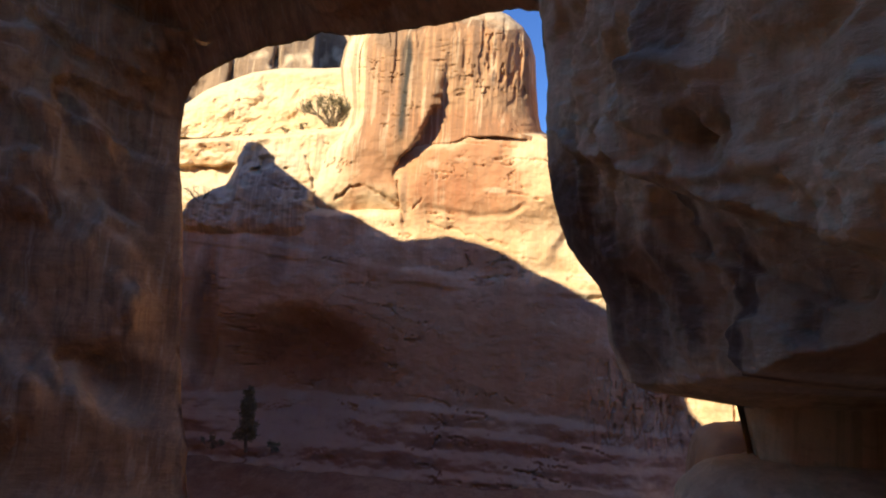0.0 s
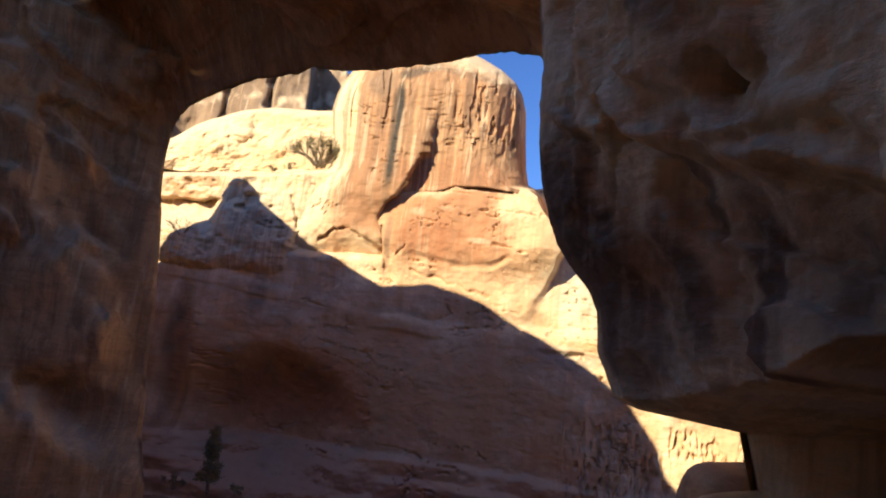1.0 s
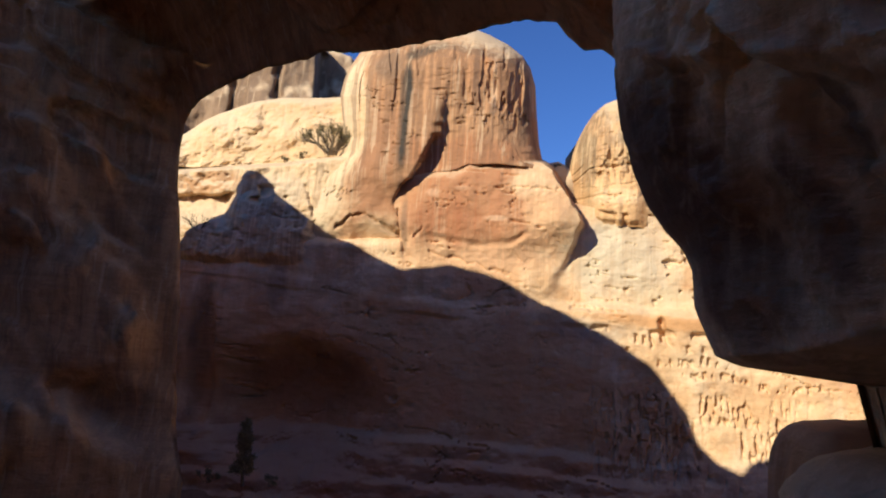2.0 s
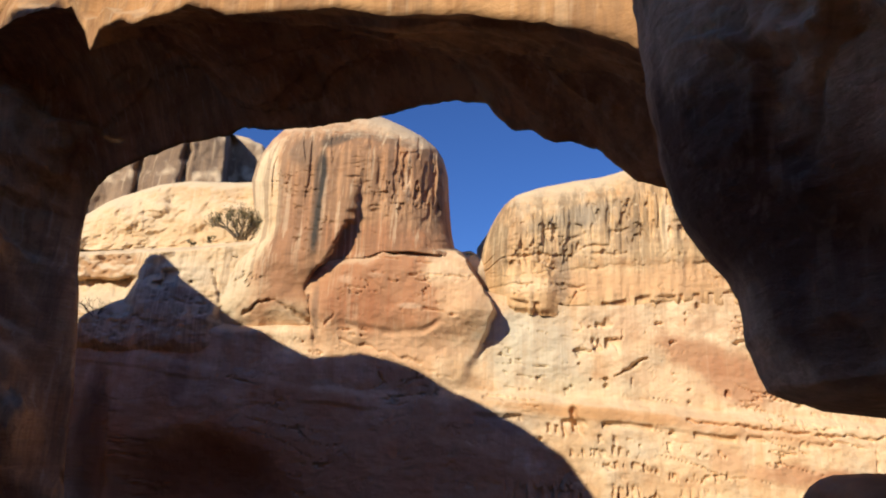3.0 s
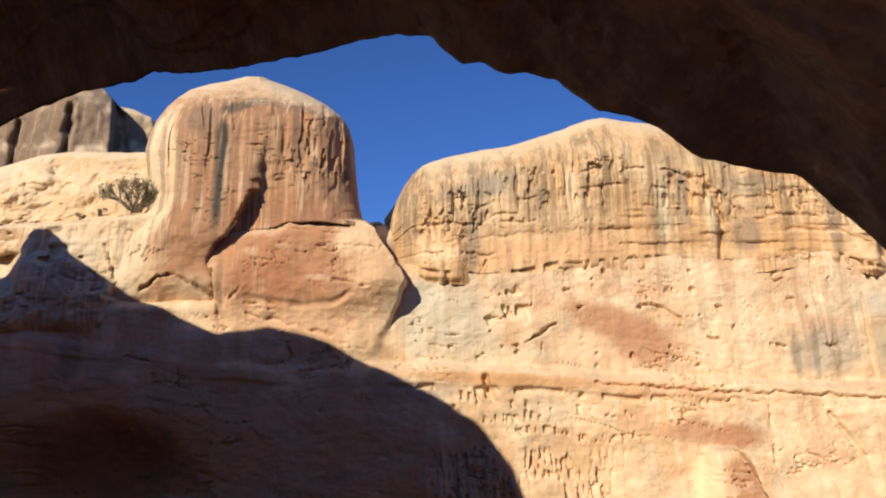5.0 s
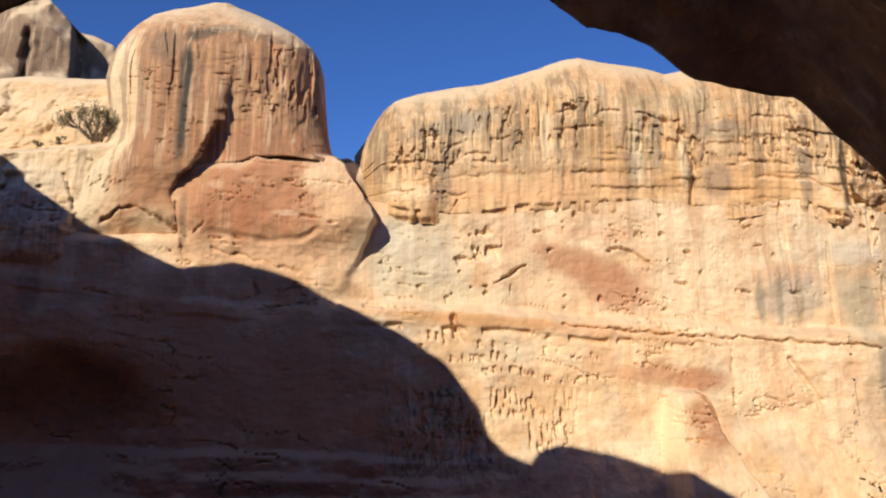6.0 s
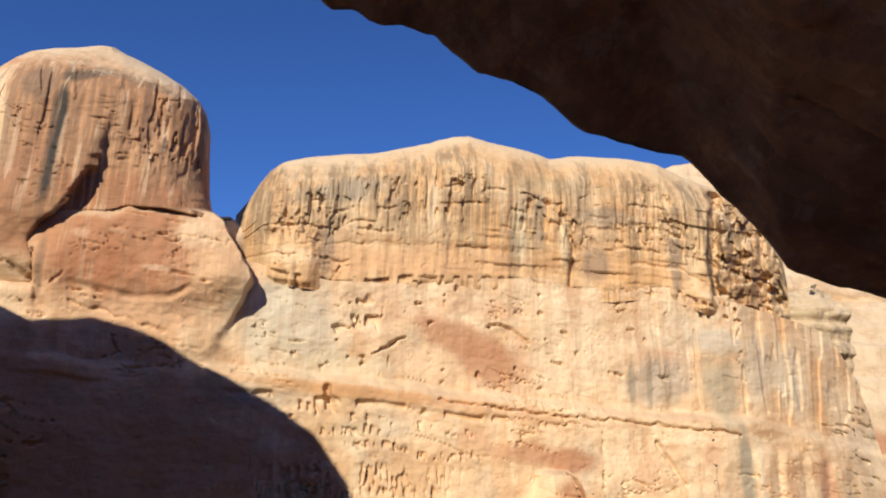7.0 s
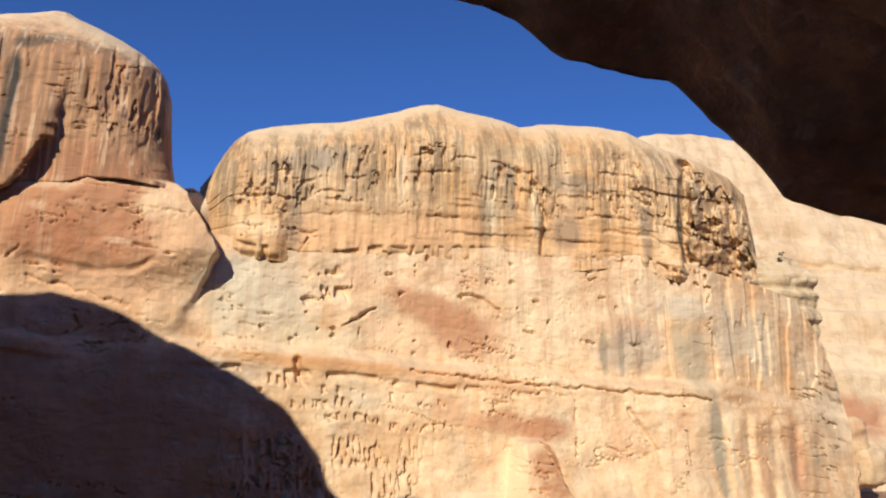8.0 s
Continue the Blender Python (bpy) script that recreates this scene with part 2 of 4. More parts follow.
M_BENCH = sandstone("pale_bench_sandstone", (0.72, 0.55, 0.36), (0.64, 0.44, 0.26), (0.52, 0.33, 0.17), streak=0.5,
                    streak_col=(0.26, 0.17, 0.11), grey=0.25, pale=0.9, low=2, top=17, spots=(
                        (-32.0, 14.5, 4.0, 3.0, (0.56, 0.49, 0.38), 0.6), (-39.5, 16.2, 3.8, 1.5, (0.44, 0.23, 0.11), 0.75), (-42, 21, 4.0, 2.0, (0.6, 0.4, 0.22), 0.6), (-33, 21, 3.5, 1.6, (0.62, 0.43, 0.25), 0.5)))
M_BACK = sandstone("distant_grey_sandstone", (0.36, 0.25, 0.165), (0.25, 0.165, 0.108), (0.14, 0.092, 0.06), streak=0.45,
                   streak_col=(0.15, 0.11, 0.09), pale=0.8, flats=(0.3, 0.6), low=30, top=70, scale=0.5)
M_FAR = sandstone("distant_cream_sandstone", (0.68, 0.53, 0.36), (0.60, 0.43, 0.27), (0.44, 0.27, 0.15), pale=0.4, band=0.3, scale=0.7,
                  spots=((80, 1, 12, 3.5, (0.45, 0.2, 0.11), 0.8), (86, 26.5, 14, 0.7, (0.6, 0.34, 0.17), 0.8), (84, 24.5, 12, 0.4, (0.56, 0.3, 0.15), 0.7), (76, 19, 1.2, 5, (0.52, 0.28, 0.16), 0.7), (74, 33, 0.8, 3.5, (0.4, 0.25, 0.16), 0.6), (78, 10, 4, 5, (0.5, 0.27, 0.16), 0.5)))
M_BLOCK = sandstone("bedded_block_sandstone", (0.58, 0.46, 0.31), (0.46, 0.33, 0.2), (0.24, 0.155, 0.09), band=0.9, pale=0.6, scale=1.2, bump=0.8)
M_ARCH = sandstone("arch_sandstone", (0.54, 0.31, 0.15), (0.42, 0.22, 0.098), (0.24, 0.11, 0.047), streak=0.35, low=-10, top=80,
                   streak_col=(0.12, 0.08, 0.06), band=0.5, scale=2.0, pale=0.3)
M_NEAR = sandstone("weathered_wall_sandstone", (0.80, 0.60, 0.36), (0.68, 0.48, 0.27), (0.40, 0.25, 0.13), streak=0.25, low=-8, top=2.6,
                   streak_col=(0.12, 0.075, 0.05), scale=8.0, pale=0.2, bump=0.8, axis="Y", grey=0.2, spots=(
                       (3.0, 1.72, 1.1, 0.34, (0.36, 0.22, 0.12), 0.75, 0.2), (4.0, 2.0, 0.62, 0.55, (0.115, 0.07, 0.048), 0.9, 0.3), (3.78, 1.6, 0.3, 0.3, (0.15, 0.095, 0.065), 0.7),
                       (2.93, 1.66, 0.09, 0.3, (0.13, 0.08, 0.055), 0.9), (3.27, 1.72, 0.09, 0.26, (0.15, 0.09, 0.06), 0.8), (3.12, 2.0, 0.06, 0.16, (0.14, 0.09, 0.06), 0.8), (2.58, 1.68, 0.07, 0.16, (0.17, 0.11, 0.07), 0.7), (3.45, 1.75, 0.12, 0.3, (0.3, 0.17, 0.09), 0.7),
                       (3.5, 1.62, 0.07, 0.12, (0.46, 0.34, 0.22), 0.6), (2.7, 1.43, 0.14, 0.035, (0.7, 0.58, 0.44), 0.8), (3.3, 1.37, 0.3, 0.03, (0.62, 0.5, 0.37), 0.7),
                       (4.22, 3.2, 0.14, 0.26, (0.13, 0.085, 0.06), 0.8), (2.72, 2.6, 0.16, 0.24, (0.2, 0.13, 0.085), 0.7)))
M_GROUND = sandstone("red_sandy_ground", (0.38, 0.25, 0.16), (0.3, 0.165, 0.095), (0.18, 0.095, 0.06), band=0.3, scale=1.5)
M_TWIG = plain("grey_twigs", (0.13, 0.1, 0.07), (0.24, 0.19, 0.14))
M_LEAF = plain("dry_green_leaves", (0.13, 0.12, 0.06), (0.28, 0.23, 0.13))


# ---- building tools ----
def hash3(i, j, k):
    h = (i * 374761393 + j * 668265263 + k * 2147483647 + 1013904223).astype(np.int64) & 0xFFFFFFFF
    h = ((h ^ (h >> 13)) * 1274126177) & 0xFFFFFFFF
    h = ((h ^ (h >> 16)) * 2246822519) & 0xFFFFFFFF
    return ((h ^ (h >> 13)) & 0xFFFFFF) / float(0xFFFFFF)


def vnoise(x, y, z):
    """Smooth value noise from 0 to 1 on arrays."""
    i, j, k = np.floor(x).astype(np.int64), np.floor(y).astype(np.int64), np.floor(z).astype(np.int64)
    u, v, s = x - i, y - j, z - k
    u, v, s = u * u * (3 - 2 * u), v * v * (3 - 2 * v), s * s * (3 - 2 * s)
    out = 0
    for a in (0, 1):
        for b in (0, 1):
            for c in (0, 1):
                out = out + (u if a else 1 - u) * (v if b else 1 - v) * (s if c else 1 - s) * hash3(i + a, j + b, k + c)
    return out


def fbm(x, y, z, octaves=5, gain=0.5):
    out, amp, total = 0, 1.0, 0.0
    for o in range(octaves):
        out = out + amp * (vnoise(x + 17.3 * o, y + 5.1 * o, z + 9.7 * o) - 0.5)
        total += amp
        x, y, z, amp = x * 2.03, y * 2.03, z * 2.03, amp * gain
    return out / total


def sstep(a, b, x):
    t = np.clip((x - a) / (b - a), 0, 1)
    return t * t * (3 - 2 * t)


def curve(x, pts):
    """Straight from knot to knot."""
    p = np.array(pts, float)
    return np.interp(x, p[:, 0], p[:, 1])


def sheet(name, X, Y, Z, material, parent=None, wrap=False, smooth=True):
    """A mesh from three equal grids of coordinates. wrap: the rows close on themselves."""
    n, m = X.shape
    v = np.stack([X, Y, Z], -1).reshape(-1, 3)
    i, j = np.meshgrid(np.arange(n - 1), np.arange(m if wrap else m - 1), indexing="ij")
    k = (j + 1) % m
    q = np.stack([i * m + j, (i + 1) * m + j, (i + 1) * m + k, i * m + k], -1).reshape(-1, 4)
    me = bpy.data.meshes.new(name)
    me.vertices.add(len(v))
    me.vertices.foreach_set("co", v.ravel().astype(np.float32))
    me.loops.add(q.size)
    me.loops.foreach_set("vertex_index", q.ravel().astype(np.int32))
    me.polygons.add(len(q))
    me.polygons.foreach_set("loop_start", np.arange(0, q.size, 4, dtype=np.int32))
    me.polygons.foreach_set("loop_total", np.full(len(q), 4, dtype=np.int32))
    me.polygons.foreach_set("use_smooth", np.full(len(q), smooth))
    me.update(calc_edges=True)
    me.validate()
    me.materials.append(material)
    ob = new(name, me)
    if parent:
        ob.parent = parent
    return ob


def thing(name, label, category, at=(0, 0, 0), group="", kind=""):
    ob = tagged(new(name), label, category, group, kind)
    ob.location = at
    return ob


def pockets(x, z, fx, fz, level, soft=0.06, off=0.0):
    """1 inside weathered holes, 0 outside."""
    n = 0.75 * vnoise(x * fx + off, z * 0 + off, z * fz) + 0.25 * vnoise(x * fx * 2.3 + off, z * 0 + 3.0, z * fz * 2.3 + off)
    return sstep(level, level + soft, n)


def crack(x, z, pts, width, depth):
    """Depth of a crack along a polyline of (x, z)."""
    d = np.full(x.shape, 1e9)
    wob = 0.7 * fbm(x * 1.1, x * 0, z * 1.1, 4)
    width = width * (0.35 + 1.3 * vnoise(x * 0.8, x * 0 + 5, z * 0.8))
    for (x0, z0), (x1, z1) in zip(pts[:-1], pts[1:]):
        t = np.clip(((x - x0) * (x1 - x0) + (z - z0) * (z1 - z0)) / ((x1 - x0) ** 2 + (z1 - z0) ** 2), 0, 1)
        d = np.minimum(d, np.hypot(x - x0 - t * (x1 - x0), z - z0 - t * (z1 - z0) + wob))
    return depth * (1 - sstep(0, width, d))


def spread_back(x, y, z, ref):
    """Widens a profile given at the distance ref to where its surface really lies."""
    k = (y - 2.5) / (ref - 2.5)
    return -1.3 + (x + 1.3) * k, y, 0.5 + (z - 0.5) * k


def hairlines(x, z, f, depth, off=0.0):
    """A sparse net of thin broken cracks."""
    n = np.abs(fbm(x * f * 0.6 + off, x * 0 + off, z * f * 3.2 + 0.4 * x * f, 4))
    where = sstep(0.55, 0.7, vnoise(x * f * 0.9 + off, x * 0 + 3, z * f * 1.1 + off))
    return depth * sstep(0.016, 0.002, n) * where


# ---- the ground ----
def spread(a, b, n, far):
    """n even steps from a to b, and wide steps out to far on both sides."""
    d = np.array([0.02, 0.05, 0.12, 0.3, 0.6, 1.0])
    return np.concatenate([(a - far * d)[::-1], np.linspace(a, b, n), b + far * d])


def ground_height(x, y):
    z = curve(y, [(-3000, 8), (-30, 5), (-10, 1), (0, 0), (5, -2.4), (12, -5.5), (30, -11), (48, -14), (58, -13.4), (66, -11), (90, -8), (3000, 0)])
    z = z + 0.6 * np.clip(np.abs(x + 0.8) - 1.5, 0, 6) * sstep(14, -2, y) * 0.4
    return z + 1.2 * fbm(x * 0.08, y * 0.08, x * 0, 5) * sstep(6, 25, y) + 0.25 * fbm(x * 0.7, y * 0.7, x * 0 + 4, 4)


gx, gy = np.meshgrid(spread(-90, 110, 260, 2500), spread(-25, 110, 220, 2500), indexing="ij")
tagged(sheet("ground", gx, gy, ground_height(gx, gy), M_GROUND), "red sandy canyon ground with low rock ledges", "ground", kind="structure")

# ---- the far cliff ----
far_cliff = thing("sandstone_cliff", "long buff sandstone cliff with a streaked overhanging cap", "cliff", (0, 0, 0))
LEDGE = [(-90, 8.6), (-40, 8.2), (-24, 6.3), (-20, 5.0), (-5, 4.7), (4, 4.4), (13, 3.8), (28, 2.9), (41, 2.7), (50, 1.6), (56, 0.4), (80, -4)]


def flake_edge(z):
    """Where the varnished flake on the dome's left side ends."""
    return curve(z, [(1, -18.4), (9.6, -18.4), (12.5, -19.0), (13.8, -19.6), (15.1, -19.2), (16.5, -18.0), (18.5, -17.1), (21.3, -15.7), (24.5, -15.3), (31, -14.6)])


def flake_recess(x, z):
    """The hollow along the right of the flake, which catches its shadow."""
    deep = curve(z, [(9, 0.25), (13.5, 0.35), (14.5, 0.5), (15.8, 0.8), (17.5, 1.2), (19.5, 0.9), (22, 0.45), (25, 0.15), (28, 0)])
    return deep * sstep(flake_edge(z) - 0.12, flake_edge(z) + 0.2, x) * sstep(flake_edge(z) + 5.5, flake_edge(z) + 0.6, x)


def lower_face():
    xs, v = np.r_[np.linspace(-75, -32, 150, endpoint=False), np.linspace(-32, -8, 300, endpoint=False), np.linspace(-8, 46, 830, endpoint=False), np.linspace(46, 57, 120)], np.linspace(0, 1, 300)
    x, v = np.meshgrid(xs, v, indexing="ij")
    top = curve(x, [(-75, 10), (-34, 9.5), (-28, 11), (-25, 15), (-22, 17.3), (-13, 17.9), (-7, 17.5), (-5.9, 17.3), (-5.2, 16.6), (-4.5, 15.4), (-3.9, 14.3), (-3.1, 14.1), (-0.1, 13.4), (3.7, 13.0), (9, 13.2), (11.9, 13.7), (15.6, 14.3), (18.9, 14.5), (22.3, 15.0), (25.5, 14.3), (28, 14.5), (35.4, 15.2), (41, 14.0), (48, 12.6), (51, 11.8), (53, 9), (55, 4.5), (56.2, 0), (56.6, -6), (57, -15)])
    z = -16 + (top + 16) * v
    led = curve(x, LEDGE) + 0.5 * fbm(x * 0.3, x * 0, x * 0, 4)
    y = 67.0 + 0.07 * (z - 4) + 1.3 * fbm(x * 0.05, z * 0.06, x * 0, 4)
    y = y + 14 * np.clip((x - 39) / 24, 0, 1) ** 1.7
    wob = vnoise(x * 0.35, x * 0, x * 0 + 8)
    flush = 1 - 0.8 * sstep(10, 24, x)
    y = y - flush * (0.12 + 0.3 * wob) * sstep(led + 0.5, led - 0.35, z) + 0.3 * flush * wob * sstep(led - 0.9, led - 1.3, z)    # the orange band stands out below the ledge
    y = y - 2.2 * sstep(-3, -12, z) * sstep(4, 14, x)                                          # apron at the foot
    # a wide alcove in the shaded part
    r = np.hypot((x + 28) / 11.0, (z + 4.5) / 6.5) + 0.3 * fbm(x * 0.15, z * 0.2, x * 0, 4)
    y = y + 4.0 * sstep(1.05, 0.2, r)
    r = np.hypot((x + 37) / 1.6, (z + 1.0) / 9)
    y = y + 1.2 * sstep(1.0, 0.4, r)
    # red strata that step out towards the foot
    down = np.clip((-6.2 - z + 2.2 * fbm(x * 0.09, z * 0.25, x * 0, 5)) / 1.7, 0, 9)
    y = y - (0.9 * down + 0.7 * fbm(x * 0.3, z * 0.8, x * 0 + 5, 4) + 0.45 * (np.floor(down) + sstep(0.0, 0.5, down % 1.0) - down)) * sstep(12, 2, x) * sstep(0, 0.5, down)
    # the pedestal of the dome stands out, with a sharp right-hand corner that fades towards the ledge
    corner = curve(z, [(3, -7.5), (4.7, -6.4), (6.9, -5.0), (8.5, -4.2), (10.2, -3.35), (12.2, -2.9), (13.1, -3.05), (14.3, -3.9), (16.6, -5.2), (17.6, -6.2)]) + 0.7 * fbm(z * 0.9, z * 0, z * 0 + 3, 5) + 0.3 * fbm(z * 0.4, x * 0.4, z * 0 + 8, 4)
    ped = (0.25 * sstep(led + 0.2, led + 2.5, z) + 0.75 * sstep(8.6, 12.2, z)) * sstep(-31, -26, x) * sstep(corner + 0.1 + 0.5 * sstep(10, 6, z), corner - 0.2 - 0.5 * sstep(10, 6, z), x)
    front = 66.1 + 0.7 * fbm(x * 0.3, z * 0.35, x * 0 + 7, 5) + 0.35 * sstep(16.6, 17.7, z)
    front = front + 0.3 * sstep(16.2, 17.4, z) + 0.6 * sstep(15.6, 17.0, z) * sstep(-12.5, -14, x) + 0.6 * sstep(15.2, 17.8, z) * sstep(-14, -9.5, x)                           # the top rounds back under the dome
    front = front + 0.35 * sstep(0.5, 0.0, np.abs(z - curve(x, [(-17, 11.0), (-14.6, 10.4), (-11.5, 10.0), (-8.8, 10.2), (-7.2, 11.2)]))) * sstep(-16.5, -15, x) * sstep(-7, -8, x)
    front = front + flake_recess(x, z) + 3.5 * sstep(flake_edge(z) + 0.1, flake_edge(z) - 0.5, x) * sstep(9.6, 11.6, z + 0.6 * fbm(x * 0.6, x * 0, x * 0, 3))
    front = front - 0.45 * sstep(2.0, 0.2, np.hypot((x + 4.3) / 1.3, (z - 12.3) / 1.7))
    y = y * (1 - ped) + front * ped
    # step to the pale bay right of the dome
    y = y + 1.0 * sstep(-8, -3, x) * sstep(led, led + 1, z) * (1 - ped)
    # rows of small holes under the ledge, upright flutes further down
    zone = sstep(-3, 1, x) * sstep(17.5, 13, x) * sstep(led - 0.9, led - 1.5, z) * sstep(-9.5, -7, z)
    flute = zone * sstep(-1.4, -2.4, z + 0.8 * fbm(x * 0.4, x * 0, x * 0 + 3, 3)) * sstep(0.35, 0.5, vnoise(x * 0.35, x * 0 + 6, z * 0.4))
    y = y + 0.36 * flute * pockets(x, z, 3.0, 1.1, 0.56, 0.12) + 0.3 * flute * pockets(x, z, 4.2, 0.8, 0.6, 0.1, off=9.0)
    for zr, x0, x1, d in ((-2.6, 5, 16, 0.32), (-3.6, 3, 9, 0.3), (-4.6, 5, 16, 0.4)):
        near_row = sstep(0.42, 0.16, np.abs(z - led - zr - 1.2 * fbm(x * 0.5, x * 0, x * 0 + zr, 3)))
        y = y + d * near_row * pockets(x, z, 3.1, 1.4, 0.54, 0.1, off=5.0 - zr) * sstep(x0 - 1, x0 + 0.5, x) * sstep(x1 + 1, x1 - 0.5, x)
    y = y + 0.25 * zone * fbm(x * 1.2, z * 1.5, x * 0 + 1, 5)
    for dx, top_z, tall in ((1.8, 3.0, 1.0), (2.5, 2.9, 0.9), (3.1, 2.8, 1.1), (3.9, 2.9, 0.7), (7.0, 1.4, 0.9), (7.5, 1.3, 0.8), (1.2, 1.9, 0.5)):
        y = y + 0.45 * sstep(0.22, 0.06, np.abs(x - dx + 0.3 * fbm(z * 1.5, z * 0, z * 0 + dx, 3))) * sstep(top_z, top_z - 0.12, z) * sstep(top_z - tall, top_z - tall * 0.6, z)
    line = sstep(0.35, 0.12, np.abs(z - led + 1.3 + 0.3 * fbm(x * 0.5, x * 0, x * 0, 3)))
    y = y + 0.4 * line * pockets(x, z, 1.1, 0.4, 0.5, off=4.0) * sstep(-5, -1, x) * sstep(30, 14, x)
    up = sstep(led + 0.5, led + 2, z) * sstep(-2, 3, x)
    y = y + 0.5 * up * pockets(x, z, 0.9, 1.2, 0.8, off=14.0) * sstep(50, 40, x)
    r = np.hypot((x - 6.2) / 2.2, (z - 10.3) / 1.9)
    y = y + 0.5 * sstep(1.1, 0.6, r) * pockets(x, z, 2.2, 1.4, 0.58, 0.1, off=21.0)
    y = y + 0.35 * sstep(30, 38, x) * sstep(58, 48, x) * up * pockets(x, z, 1.2, 0.16, 0.62, off=27.0)
    y = y + crack(x, z, [(-3.5, 5.0), (0, 4.6)], 0.2, 0.4) + crack(x, z, [(7.4, 7.1), (8.6, 7.7), (10.1, 8.7)], 0.22, 0.7)
    y = y + crack(x, z, [(17.6, 10.3), (18.6, 10.4), (19.6, 10.1), (21.1, 8.9)], 0.25, 0.6) + crack(x, z, [(3.9, 4.0), (4.3, 2.6)], 0.45, 0.9)
    y = y + crack(x, z, [(-19.0, 13.0), (-18.9, 12), (-18.3, 9.2)], 0.22, 0.4) + crack(x, z, [(-17.4, 10.6), (-16.6, 11.4), (-16.2, 12.6)], 0.15, 0.25)
    y = y + crack(x, z, [(-16, 9.4), (-9, 7.6)], 0.18, 0.25)
    y = y + crack(x, z, [(27.4, 2.2), (27.3, -2.9)], 0.16, 0.5) + crack(x, z, [(32.5, 0.8), (35, -2.6)], 0.25, 0.5)
    y = y + crack(x, z, [(13, 3.5), (28, 2.5), (41, 2.1)], 0.22, 0.5)
    for dx, zt in ((43.5, 0.6), (46.0, 0.5), (48.5, 0.2), (51.0, -0.4)):      # upright buttresses at the right end
        y = y - 0.6 * sstep(1.5, 0.3, np.abs(x - dx + 0.9 * fbm(z * 0.3, z * 0 + dx, z * 0, 3))) * sstep(zt + 0.5, zt - 0.5, z)
    # leaning slab against the foot of the wall
    t = np.clip((z + 9) / 7.4, 0, 1)
    inside = sstep(20.0 + 1.2 * t, 21.4 + 0.9 * t, x) * sstep(27.4 - 3.0 * t, 27.1 - 3.0 * t, x) * sstep(-1.6, -2.1, z)
    y = y - 3.0 * inside * (1.1 - 0.6 * t)
    y = y + 0.7 * fbm(x * 0.35, z * 0.5, x * 0 + 3, 5) + 0.14 * fbm(x * 1.5, z * 2.2, x * 0 + 8, 4)
    y = y + hairlines(x, z, 0.3, 0.35) + hairlines(x, z, 0.7, 0.12, 9.0)
    y = y + crack(x, z, [(23.9, -2.0), (25.4, -5.0), (27.3, -9.2)], 0.4, 1.3) + crack(x, z, [(20.8, -2.6), (22.4, -1.7), (23.9, -2.0)], 0.15, 0.3)
    x, y, z = spread_back(x, y, z, np.where(x > 38, 67.5, y))
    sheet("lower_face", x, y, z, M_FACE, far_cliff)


lower_face()


